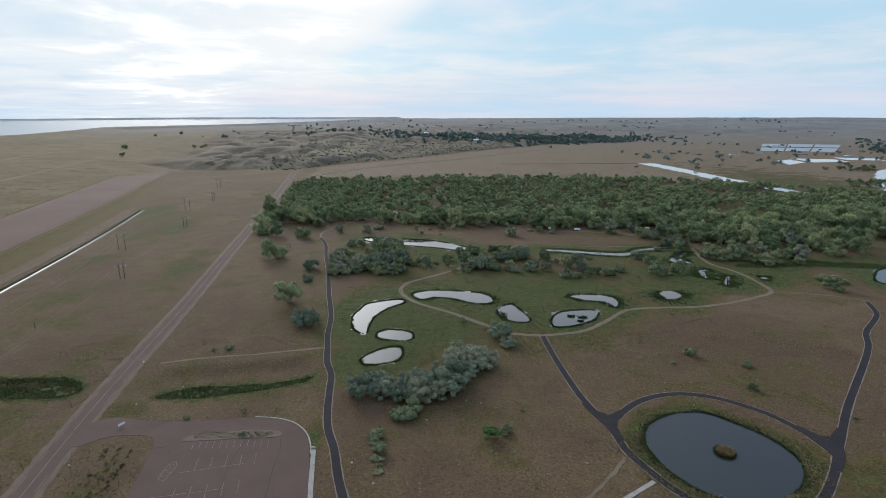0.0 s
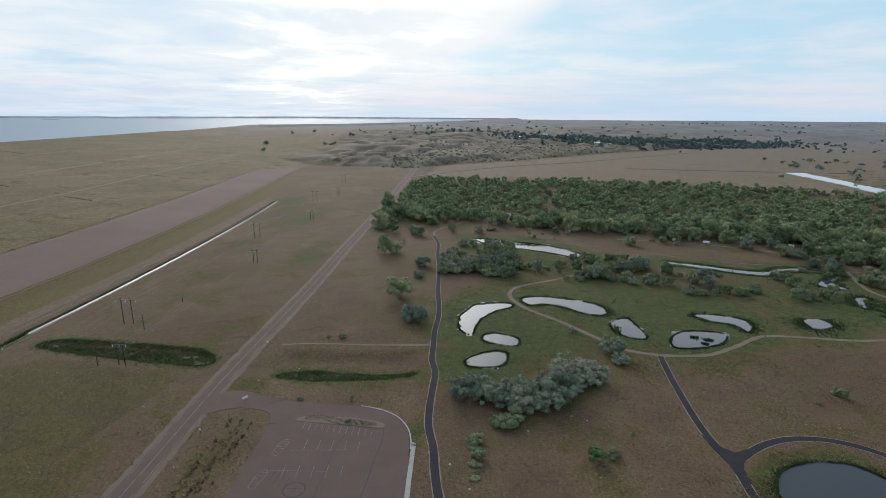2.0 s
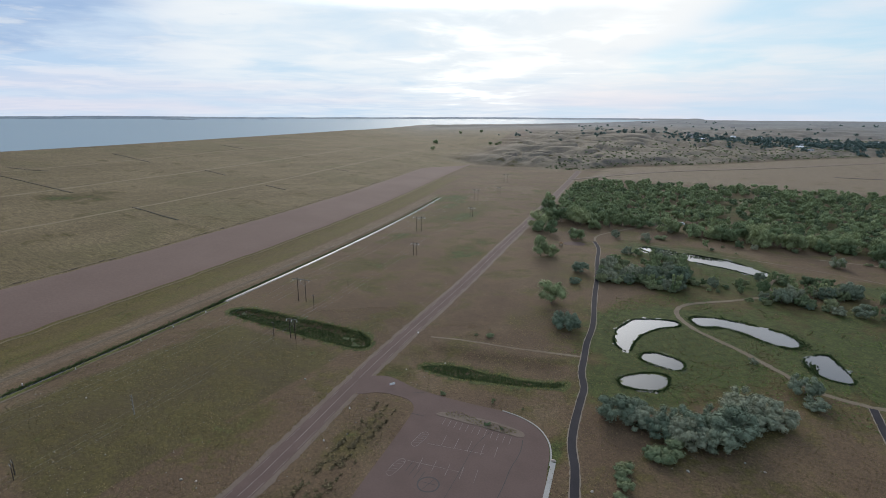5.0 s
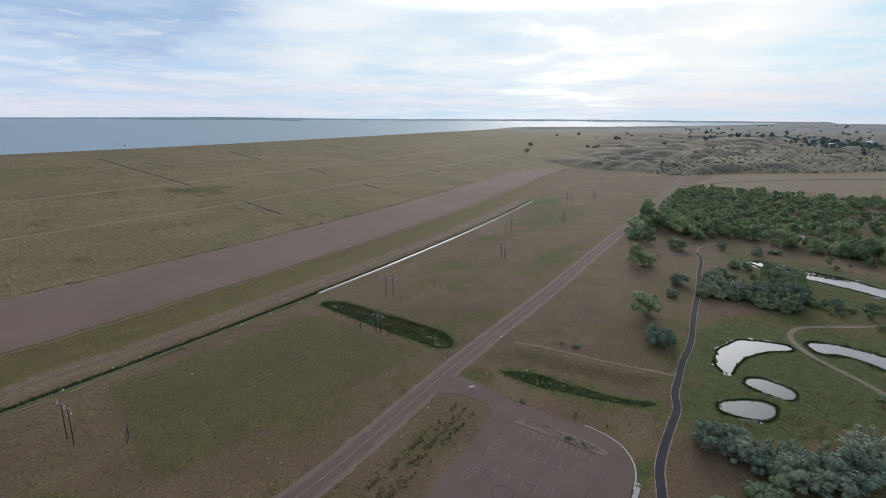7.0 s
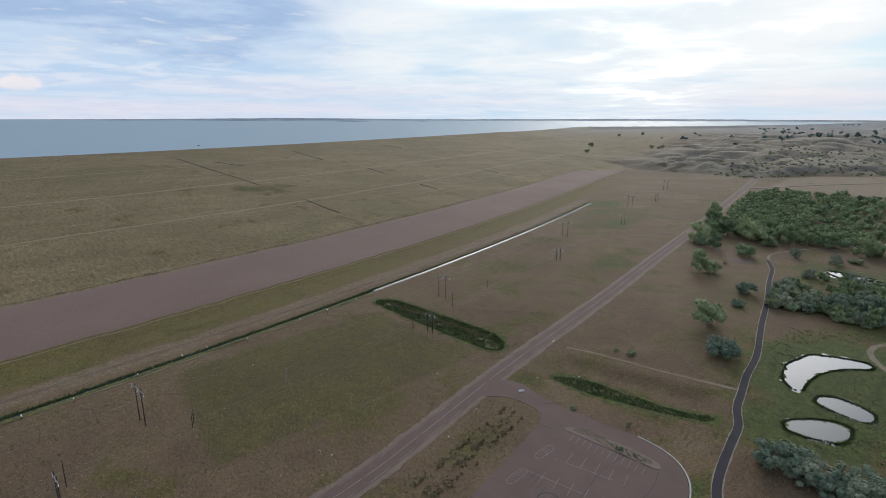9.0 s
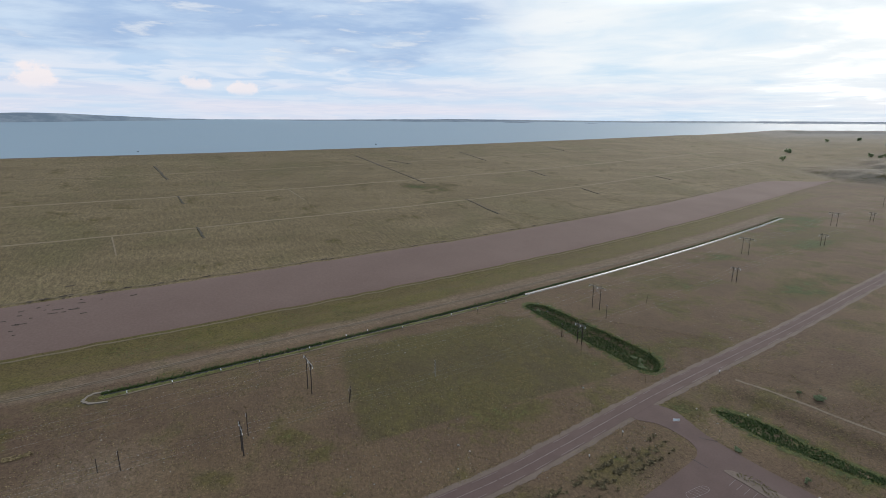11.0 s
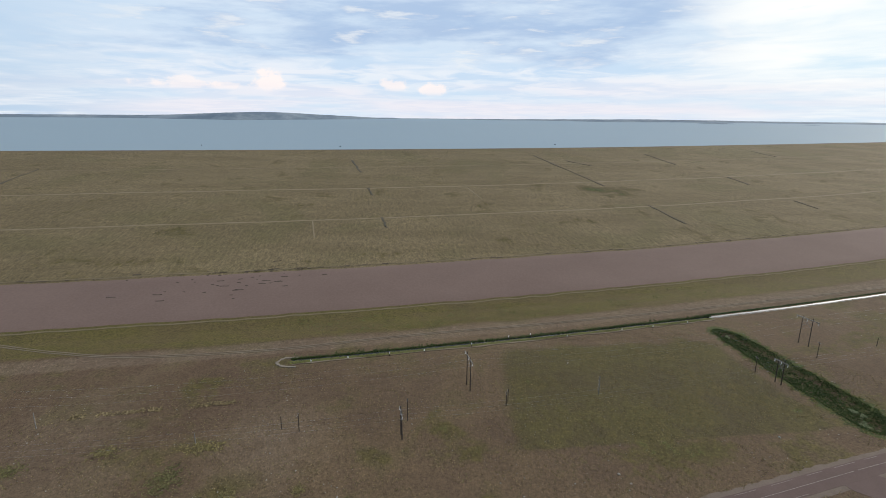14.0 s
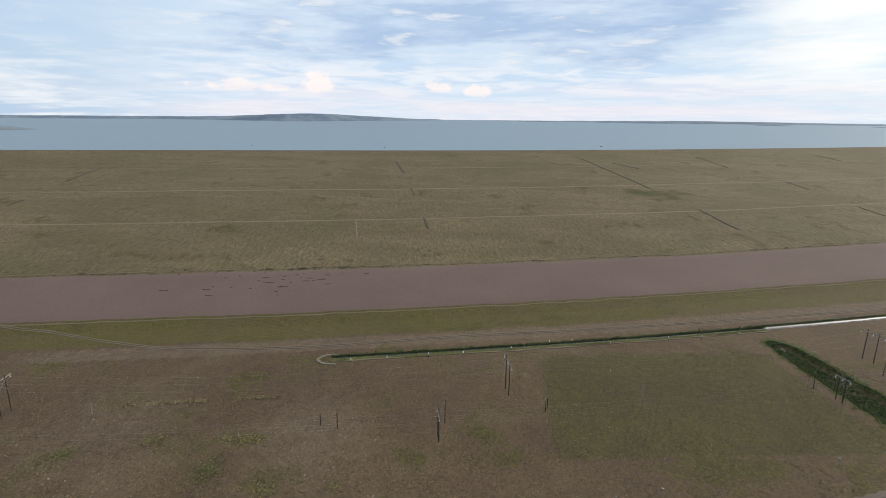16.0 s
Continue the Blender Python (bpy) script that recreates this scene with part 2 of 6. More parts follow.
    edge = n.math("ADD", field["green"], n.math("MULTIPLY", n.math("SUBTRACT", n.math("ADD", n.math("MULTIPLY", big, 1.3), n.math("MULTIPLY", mid, 0.7)), 1.0), 1.5))
    colour = n.mix(n.step(edge, 0.12, 0.42), colour, olive)
    colour = n.mix(n.step(edge, 0.42, 0.74), colour, lush)
    colour = n.mix(n.step(n.math("ADD", field["sand"], n.math("MULTIPLY", n.math("SUBTRACT", mid, 0.5), 0.6)), 0.3, 0.9), colour, rgb(0.1501, 0.1075, 0.0726))
    grain = n.math("ADD", n.math("MULTIPLY", n.math("SUBTRACT", small, 0.5), 1.9), n.math("MULTIPLY", n.math("SUBTRACT", fine, 0.5), 2.4))
    grain = n.math("ADD", 1.0, n.math("ADD", grain, n.math("MULTIPLY", n.math("SUBTRACT", mid, 0.5), 0.5)))
    cell = n.add("TexVoronoi", {"Vector": where, "Scale": 0.75}).outputs["Distance"]
    clump = n.math("MULTIPLY", n.math("SUBTRACT", 1.0, n.step(cell, 0.12, 0.5)), n.step(big, 0.40, 0.56))
    grain = n.math("ADD", n.math("SUBTRACT", grain, 0.08), n.math("MULTIPLY", clump, 0.35))
    # coarser tussocks show on the slope and the bluffs
    tussock = n.math("MULTIPLY", n.math("SUBTRACT", n.noise(n.vmath("MULTIPLY", where, (0.3, 1.0, 0.0)).outputs[0], 0.40, 3, 0.8), 0.5), 1.5)
    grain = n.math("ADD", grain, n.math("MULTIPLY", tussock, n.math("MAXIMUM", field["dam"], field["hill"])))
    grain = n.math("MAXIMUM", grain, 0.25)
    colour = n.mix(1.0, colour, n.add("CombineColor", {0: grain, 1: grain, 2: grain}).outputs[0], "MULTIPLY")
    # haze of distance, put into the ground colour as a pale blue-grey mix
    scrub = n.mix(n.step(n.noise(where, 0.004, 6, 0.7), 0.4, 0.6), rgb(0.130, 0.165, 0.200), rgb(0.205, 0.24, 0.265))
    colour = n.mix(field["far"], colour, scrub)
    n.tree.links.new(colour, shader.inputs["Base Color"])
    bump(n, shader, n.math("ADD", n.math("MULTIPLY", small, 0.6), n.math("MULTIPLY", mid, 0.5)), 0.8, 0.35)
    return mat


M_GROUND = ground_material()
M_ASPHALT_OLD = mottled("weathered_asphalt", rgb(0.0930, 0.0612, 0.0520), rgb(0.1187, 0.0804, 0.0688), (0.08, 1.6), 0.9, 0.02, 0.12)
M_ASPHALT_NEW = mottled("fresh_asphalt", rgb(0.0260, 0.0235, 0.0258), rgb(0.0373, 0.0336, 0.0367), (0.1, 2.5), 0.9, 0.02, 0.08)
M_SHOULDER = mottled("gravel_shoulder", rgb(0.1134, 0.0819, 0.0616), rgb(0.1525, 0.1142, 0.0875), (0.1, 1.5), 0.95, 0.06)
M_APRON = mottled("reddish_gravel", rgb(0.1202, 0.0771, 0.0608), rgb(0.1503, 0.0994, 0.0791), (0.012, 0.7), 0.95, 0.1)
M_TRACK = mottled("pale_dirt", rgb(0.1194, 0.0891, 0.0593), rgb(0.1697, 0.1321, 0.0919), (0.08, 1.2), 0.95, 0.05)
M_EDGING = mottled("crushed_stone_edge", rgb(0.1490, 0.1211, 0.0930), rgb(0.2162, 0.1799, 0.1428), (0.3, 3.0), 0.95, 0.05)
M_CONCRETE = mottled("concrete", rgb(0.2592, 0.2414, 0.2208), rgb(0.3312, 0.3124, 0.2898), (0.3, 3.0), 0.85, 0.01)
M_PAINT = mottled("worn_road_paint", rgb(0.18, 0.1512, 0.125), rgb(0.3, 0.2632, 0.22), (0.4, 4.0), 0.8, 0.0)
M_PAINT_FAINT = mottled("faded_lot_paint", rgb(0.11, 0.085, 0.075), rgb(0.27, 0.235, 0.21), (0.5, 4.0), 0.8, 0.0)
M_SEAL = mottled("tar_seal", rgb(0.022, 0.020, 0.020), rgb(0.046, 0.040, 0.038), (0.5, 4.0), 0.7, 0.0)
# base raised a little to stand in for reflected cloud
M_POND = plain_water("pond_water", rgb(0.030, 0.034, 0.036), 0.04, 0.012, 0.6)
# pale sky sheen painted in as a matte base, next to no gloss
M_LAKE = plain_water("lake_water_sky_tone", rgb(0.225, 0.285, 0.320), 0.5, 0.4, 0.06, 0.025)
# hatchery and river: reflected sky put into the lightened base colours
M_HATCHERY = plain_water("hatchery_water_sky_tone", rgb(0.22, 0.24, 0.26), 0.35, 0.2, 0.1, 0.15)
M_RIVER = plain_water("river_water_sky_tone", rgb(0.30, 0.305, 0.315), 0.06, 0.05, 0.2)
M_LEAF = mottled("cottonwood_leaf", rgb(0.1443, 0.1793, 0.0843), rgb(0.2629, 0.3048, 0.1473), (0.045, 0.5), 0.75, 0.0, 0.12, 0.5)
M_OLIVE = mottled("silver_olive_leaf", rgb(0.1509, 0.1732, 0.1152), rgb(0.2570, 0.2793, 0.1904), (0.08, 0.8), 0.8, 0.0, 0.12, 0.35)
M_BRUSH = mottled("dark_brush_leaf", rgb(0.1253, 0.1528, 0.0764), rgb(0.2347, 0.2562, 0.1360), (0.05, 0.6), 0.8, 0.0, 0.12, 0.35)
M_WILLOW = mottled("willow_leaf", rgb(0.1397, 0.1815, 0.0807), rgb(0.2528, 0.2890, 0.1430), (0.06, 0.7), 0.8, 0.0, 0.12, 0.45)
M_REED = mottled("reeds", rgb(0.0300, 0.0506, 0.0162), rgb(0.0749, 0.1035, 0.0324), (0.15, 1.0), 0.85, 0.0, 0.2, 0.35)
M_MEADOW = mottled("meadow_sedge_leaf", rgb(0.0674, 0.0998, 0.0237), rgb(0.1280, 0.1638, 0.0431), (0.1, 1.0), 0.9, 0.0, 0.15, 0.3)
M_SEDGE = mottled("olive_sedge", rgb(0.0878, 0.0936, 0.0263), rgb(0.1463, 0.1463, 0.0439), (0.1, 1.0), 0.9, 0.0, 0.2, 0.3)
M_STRAW = mottled("dry_grass", rgb(0.1380, 0.1012, 0.0480), rgb(0.2392, 0.1804, 0.0920), (0.05, 0.8), 0.9, 0.0, 0.2, 0.4)
M_WEED = mottled("olive_weed", rgb(0.1020, 0.0898, 0.0357), rgb(0.1700, 0.1427, 0.0577), (0.05, 0.8), 0.9, 0.0, 0.2, 0.4)
M_BRUSHWOOD = mottled("brown_brushwood", rgb(0.1165, 0.0798, 0.0414), rgb(0.1863, 0.1293, 0.0644), (0.1, 1.0), 0.9, 0.0, 0.2, 0.4)
M_BUSH = mottled("fresh_bush_leaf", rgb(0.050, 0.100, 0.026), rgb(0.095, 0.165, 0.045), (0.1, 1.0), 0.75, 0.0, 0.3, 0.4)
M_TERRACOTTA = mottled("faded_orange_boards", rgb(0.20, 0.10, 0.05), rgb(0.28, 0.15, 0.08), (0.4, 3.0), 0.85, 0.0)
M_BARK = mottled("bark", rgb(0.10, 0.085, 0.07), rgb(0.18, 0.155, 0.13), (0.5, 5.0), 0.95, 0.02)
M_POLE = mottled("creosoted_pole", rgb(0.045, 0.034, 0.028), rgb(0.085, 0.065, 0.052), (0.6, 6.0), 0.9, 0.01)
M_ARM = mottled("bleached_crossarm", rgb(0.1800, 0.1620, 0.1440), rgb(0.2520, 0.2340, 0.2160), (0.6, 6.0), 0.9, 0.0)
M_WIRE = mottled("aluminium_wire", rgb(0.30, 0.30, 0.30), rgb(0.40, 0.40, 0.40), (0.5, 4.0), 0.5, 0.0)
M_WHITE = mottled("white_paint", rgb(0.68, 0.68, 0.68), rgb(0.80, 0.80, 0.80), (0.5, 4.0), 0.6, 0.0)
M_ROOF = mottled("grey_roof", rgb(0.18, 0.17, 0.17), rgb(0.28, 0.27, 0.26), (0.3, 3.0), 0.8, 0.0)
M_DARK = mottled("dark_glass", rgb(0.015, 0.017, 0.02), rgb(0.03, 0.03, 0.035), (0.5, 4.0), 0.2, 0.0, 0.5)
M_STONE = mottled("pale_stone", rgb(0.21, 0.1836, 0.1518), rgb(0.315, 0.2788, 0.2376), (0.4, 2.5), 0.9, 0.03, 0.2, 0.3)
M_RUST = mottled("dark_soil", rgb(0.060, 0.044, 0.036), rgb(0.096, 0.072, 0.056), (0.2, 1.5), 0.95, 0.05)
# leaves of distant trees, a bluish haze mixed into their colour
M_HAZED_TREE = mottled("hazed_tree_leaf", rgb(0.1050, 0.1475, 0.1252), rgb(0.1729, 0.2180, 0.1914), (0.02, 0.3), 0.85, 0.0, 0.2, 0.3)
M_DRAIN = mottled("dark_drain_growth", rgb(0.0442, 0.0374, 0.0272), rgb(0.0935, 0.0765, 0.0510), (0.2, 1.2), 0.95, 0.05)
M_BENCH = mottled("bleached_grass_track", rgb(0.1535, 0.1152, 0.0663), rgb(0.2000, 0.1548, 0.0952), (0.06, 0.8), 0.95, 0.03)


# ---- mesh helpers ----
def mesh_object(name, verts, faces, material, parent=None, label=""):
    mesh = bpy.data.meshes.new(name)
    mesh.from_pydata([tuple(v) for v in verts], [], faces)
    mesh.materials.append(material)
    mesh.validate()
    ob = new(name, mesh)
    if parent is not None:
        ob.parent = parent
    return tagged(ob, label=label)


def part(name, bm, material, parent=None, label=""):
    mesh = bpy.data.meshes.new(name)
    bm.to_mesh(mesh)
    bm.free()
    mesh.materials.append(material)
    ob = new(name, mesh)
    if parent is not None:
        ob.parent = parent
    return tagged(ob, label=label)


def curve_points(points, steps=8, closed=False):
    """A smooth line through the points (Catmull-Rom)."""
    p = np.array(points, float)
    n = len(p)
    out = []
    for i in range(n if closed else n - 1):
        if closed:
            a, b, c, d = p[(i - 1) % n], p[i], p[(i + 1) % n], p[(i + 2) % n]
        else:
            a, b, c, d = p[max(i - 1, 0)], p[i], p[i + 1], p[min(i + 2, n - 1)]
        for k in range(steps):
            t = k / steps
            out.append(0.5 * (2 * b + (c - a) * t + (2 * a - 5 * b + 4 * c - d) * t * t + (3 * b - a - 3 * c + d) * t**3))
    if not closed:
        out.append(p[-1])
    return np.array(out)


def side_ways(line):
    way = np.gradient(line, axis=0)
    way /= np.linalg.norm(way, axis=1)[:, None] + 1e-9
    return np.stack([-way[:, 1], way[:, 0]], 1)


def ribbon(name, points, width, top, material, parent=None, steps=8, rough=0.0, offset=0.0, thick=0.2, label=""):
    """A strip with a thickness along a line on level ground; rough: how far its edges waver."""
    line = curve_points(points, steps)
    side = side_ways(line)
    rng = np.random.RandomState(len(line) * 7 + int(width * 10))
    half = width / 2
    waver = [rough * rng.uniform(-1, 1, len(line)) for _ in range(2)]
    if rough > 1:
        waver = [0.3 * w + 1.6 * rough * noise_field(line[:, 0], line[:, 1], 14, 17 + i) for i, w in enumerate(waver)]
    left = line + side * (offset + half + waver[0])[:, None]
    right = line + side * (offset - half + waver[1])[:, None]
    lie_left, lie_right = land_height(left[:, 0], left[:, 1]) + top, land_height(right[:, 0], right[:, 1]) + top
    verts, faces = [], []
    for a, b, za, zb in zip(left, right, lie_left, lie_right):
        verts += [(*a, za - thick), (*a, za), (*b, zb), (*b, zb - thick)]
    for i in range(len(line) - 1):
        k = 4 * i
        for j in range(3):
            faces.append((k + j, k + j + 1, k + j + 5, k + j + 4))
    return mesh_object(name, verts, faces, material, parent, label)


def blob(name, points, top, material, parent=None, steps=8, wobble=0.0, thick=0.25, closed_smooth=True, label=""):
    """A flat patch with a thickness inside a closed outline."""
    line = curve_points(points, steps, True) if closed_smooth else np.array(points, float)
    if wobble:
        rng = np.random.RandomState(len(line))
        sway = np.stack([noise_field(line[:, 0], line[:, 1], 9, 15), noise_field(line[:, 0], line[:, 1], 9, 16)], 1)
        fringe = np.stack([noise_field(line[:, 0], line[:, 1], 3.2, 25), noise_field(line[:, 0], line[:, 1], 3.2, 26)], 1)
        line = line + wobble * (2.0 * sway + 1.5 * fringe + rng.uniform(-0.07, 0.07, line.shape))
    top = top + float(np.max(land_height(line[:, 0], line[:, 1])))
    bm = bmesh.new()
    upper = [bm.verts.new((x, y, top)) for x, y in line]
    lower = [bm.verts.new((x, y, top - thick)) for x, y in line]
    bm.faces.new(upper)
    for i in range(len(line)):
        k = (i + 1) % len(line)
        bm.faces.new((upper[i], lower[i], lower[k], upper[k]))
    bmesh.ops.recalc_face_normals(bm, faces=bm.faces)
    return part(name, bm, material, parent, label)


def box(bm, x0, x1, y0, y1, z0, z1, turn=None):
    m = Matrix.LocRotScale(((x0 + x1) / 2, (y0 + y1) / 2, (z0 + z1) / 2), None, (x1 - x0, y1 - y0, z1 - z0))
    bmesh.ops.create_cube(bm, size=1.0, matrix=(turn @ m) if turn is not None else m)


def rod(bm, a, b, r0, r1, sides=6):
    """A tapered round bar from a to b."""
    a, b = Vector(a), Vector(b)
    m = Matrix.Translation((a + b) / 2) @ (b - a).to_track_quat("Z", "Y").to_matrix().to_4x4()
    bmesh.ops.create_cone(bm, cap_ends=True, segments=sides, radius1=r0, radius2=r1, depth=(b - a).length, matrix=m)


def tufts(name, places, height, spread, material, parent=None, blades=5, seed=1, label=""):
    """Clumps of leaning blades at places (x, y, z), in one mesh."""
    rng = np.random.RandomState(seed)
    p = np.repeat(np.asarray(places, float), blades, axis=0)
    n = len(p)
    turn = rng.uniform(0, 2 * np.pi, n)
    size = rng.uniform(0.6, 1.25, n) * height
    wide = rng.uniform(0.25, 0.5, n) * spread
    out = np.stack([np.cos(turn), np.sin(turn), 0 * turn], 1)
    across = np.stack([-np.sin(turn), np.cos(turn), 0 * turn], 1)
    base = p + out * (rng.uniform(0, 0.5, n) * spread)[:, None]
    tip = base + out * (rng.uniform(0.3, 1.0, n) * spread)[:, None] + np.array([0, 0, 1.0]) * size[:, None]
    verts = np.stack([base - across * wide[:, None], base + across * wide[:, None], tip], 1).reshape(-1, 3)
    verts[:, 2] = np.maximum(verts[:, 2], np.repeat(p[:, 2], 3) - 0.05)
    faces = np.arange(3 * n).reshape(-1, 3).tolist()
    ob = mesh_object(name, verts, faces, material, parent, label)
    ob["kind"] = "stuff"
    return ob


# ---- the lie of the land ----
TABLES = {}


def noise_field(x, y, size, seed, octaves=4):
    """Smooth random relief between -1 and 1, with features about `size` metres across."""
    if seed not in TABLES:
        TABLES[seed] = np.random.RandomState(seed).uniform(-1, 1, (256, 256))
    table = TABLES[seed]
    total, amount, norm = 0.0, 1.0, 0.0
    for octave in range(octaves):
        u, v = x / size + 37.1 * octave + 100, y / size + 11.7 * octave + 100
        i, j = np.floor(u).astype(int), np.floor(v).astype(int)
        a, b = u - i, v - j
        a, b = a * a * (3 - 2 * a), b * b * (3 - 2 * b)
        i0, j0, i1, j1 = i % 256, j % 256, (i + 1) % 256, (j + 1) % 256
        total = total + amount * ((table[i0, j0] * (1 - a) + table[i1, j0] * a) * (1 - b) + (table[i0, j1] * (1 - a) + table[i1, j1] * a) * b)
        norm += amount
        amount, size = amount * 0.5, size * 0.5
    return total / norm


def smooth(value, low, high):
    t = np.clip((value - low) / (high - low), 0, 1)
    return t * t * (3 - 2 * t)


DAM_FOOT, DAM_CREST, CREST_Z, LAKE_Z, REACH = 45.0, 632.0, 65.0, 60.0, 4950.0


def canal_x(y):
    """The line of the canal at the foot of the dam."""
    inner = np.clip(y, -100, 700)
    return -272 - 0.14 * (inner - 100) - 0.00013 * (inner - 100) ** 2 + np.where(y > 700, -0.296, -0.088) * (y - inner)


def up_dam(x, y):
    """How far a place lies from the canal, towards the lake."""
    return (canal_x(y) - x) * 0.985


def shore_x(y):
    """The lake's near shore: the crest of the dam, then the bluffs beyond its end."""
    return np.where(y < 2600, canal_x(y) - (DAM_CREST + 14) / 0.985, np.interp(y, [2600, 3000, 3700, 4750, 5600], [-1622, -1260, -820, -500, -250]))


def hill_foot(x):
    return np.interp(x, [-3000, -600, -335, -268, -104, 100, 400, 832, 1500, 5000], [1175, 1180, 1190, 1330, 1500, 1800, 2150, 2480, 2800, 3300])


# hollows in the valley floor: outline, depth, how wide the bank is
REED_BEDS = [[(-268, 209), (-264, 221), (-228, 224.5), (-182, 227), (-168, 220), (-165, 213), (-173, 208.5), (-215, 207)],
             [(-130, 212), (-118, 220.5), (-89, 223.5), (-65, 228), (-64.5, 223), (-86, 214), (-114, 208)]]
BASIN = [(-141, 237), (-105, 244), (-66, 253), (-62, 236), (-62, 220), (-98, 207), (-135, 199), (-140, 216)]
HOLLOWS = ((REED_BEDS[0], 1.9, 3.5), (BASIN, 2.0, 13.0))


def hollow_depth(x, y):
    """How far the reed hollow and the basin beside the road lie below the valley floor."""
    depth = np.zeros(np.shape(x))
    for outline, deep, bank in HOLLOWS:
        p = np.array(outline, float)
        low, high = p.min(0), p.max(0)
        near = (x > low[0]) & (x < high[0]) & (y > low[1]) & (y < high[1])
        if not np.any(near):
            continue
        px, py = x[near], y[near]
        inside, gap = np.zeros(px.shape, bool), np.full(px.shape, 1e9)
        for (ax, ay), (bx, by) in zip(p, np.roll(p, -1, axis=0)):
            cross = (ay > py) != (by > py)
            inside ^= cross & (px < (bx - ax) * (py - ay) / (by - ay + 1e-12) + ax)
            t = np.clip(((px - ax) * (bx - ax) + (py - ay) * (by - ay)) / ((bx - ax) ** 2 + (by - ay) ** 2), 0, 1)
            gap = np.minimum(gap, np.hypot(px - ax - t * (bx - ax), py - ay - t * (by - ay)))
        depth[near] = np.where(inside, deep * smooth(gap, 0, bank), 0)
    return depth


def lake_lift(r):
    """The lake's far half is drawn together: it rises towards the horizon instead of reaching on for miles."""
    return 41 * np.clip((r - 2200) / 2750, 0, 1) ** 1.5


def land_height(x, y):
    x, y = np.asarray(x, float), np.asarray(y, float)
    r = np.hypot(x, y)
    s = up_dam(x, y)
    dam = np.clip((s - DAM_FOOT) * CREST_Z / (DAM_CREST - DAM_FOOT), 0, CREST_Z)
    dam = dam + 0.7 * noise_field(x, y, 60, 5) * smooth(s, 70, 140) * (1 - smooth(s, 560, 620))
    e = (y - hill_foot(x)) * 0.85 + 30 * noise_field(x, y, 120, 8)
    gully = np.abs(noise_field(x, y, 85, 9, 6))
    broken = smooth(x + 0.12 * (y - 1200), -760, -580)
    front = np.exp(-(((x + 450) / 170) ** 2))
    low = (12 + 4 * front) * smooth(e, 0, 95 - 45 * front) * (1 + broken * (0.7 * smooth(gully, 0.02, 0.25) - 0.35))
    low = low + broken * 1.8 * noise_field(x, y, 38, 10, 4) * smooth(e, 10, 80) * (1 - smooth(r, 2000, 2600))
    bluff = low + (48 - 8 * smooth(r, 1500, 2600)) * smooth(e, 30, 950) + broken * 11 * (gully - 0.22) * smooth(e, 20, 150) * (1 - smooth(e, 700, 1600))
    height = np.maximum(dam * (1 - smooth(y, 2450, 2900)), np.where(e > 0, bluff, 0))
    rise = smooth(r, 2300, 4900) * (95 - height)
    height = height + np.maximum(rise, 0) * 0.85 + 3 * noise_field(x, y, 300, 12) * smooth(r, 1300, 2500)
    water = shore_x(y) - x
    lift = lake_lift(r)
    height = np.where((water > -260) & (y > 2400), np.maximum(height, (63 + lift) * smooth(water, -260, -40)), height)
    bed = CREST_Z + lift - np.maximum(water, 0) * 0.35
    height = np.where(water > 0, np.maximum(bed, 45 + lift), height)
    # the far shore and its islands, by the way in which they lie
    way = np.degrees(np.arctan2(-x, y))
    top = 101 + 39 * np.exp(-((way - 101) / 8.0) ** 2) + 9 * np.exp(-((way - 122) / 14.0) ** 2) + 9 * np.exp(-((way - 62) / 9.0) ** 2) + 6 * np.exp(-((way - 28) / 12.0) ** 2)
    top = top - 5 * np.exp(-((way - 84.5) / 3.0) ** 2) + 3 * noise_field(way * 40, r * 0.4, 60, 21)
    coast = 4430 + 200 * noise_field(way * 30, 0 * way, 200, 22) + 300 * np.exp(-((way - 84) / 6.0) ** 2) - 420 * np.exp(-((way - 103) / 7.0) ** 2)
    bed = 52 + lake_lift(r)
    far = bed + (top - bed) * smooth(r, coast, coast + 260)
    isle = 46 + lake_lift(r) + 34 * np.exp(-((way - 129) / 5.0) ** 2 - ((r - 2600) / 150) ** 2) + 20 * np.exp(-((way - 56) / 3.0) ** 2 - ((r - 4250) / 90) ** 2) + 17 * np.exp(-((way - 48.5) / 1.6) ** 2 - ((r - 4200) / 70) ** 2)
    height = np.where(water > 60, np.maximum(np.maximum(height, far), isle), height)
    return height - hollow_depth(x, y)


def ways_round():
    """Bearings of the terrain's spokes, close together where the land is seen."""
    fine = np.arange(-52, 138, 0.36)
    coarse = np.arange(138, 308, 3.4)
    return np.radians(np.concatenate([fine, coarse]))


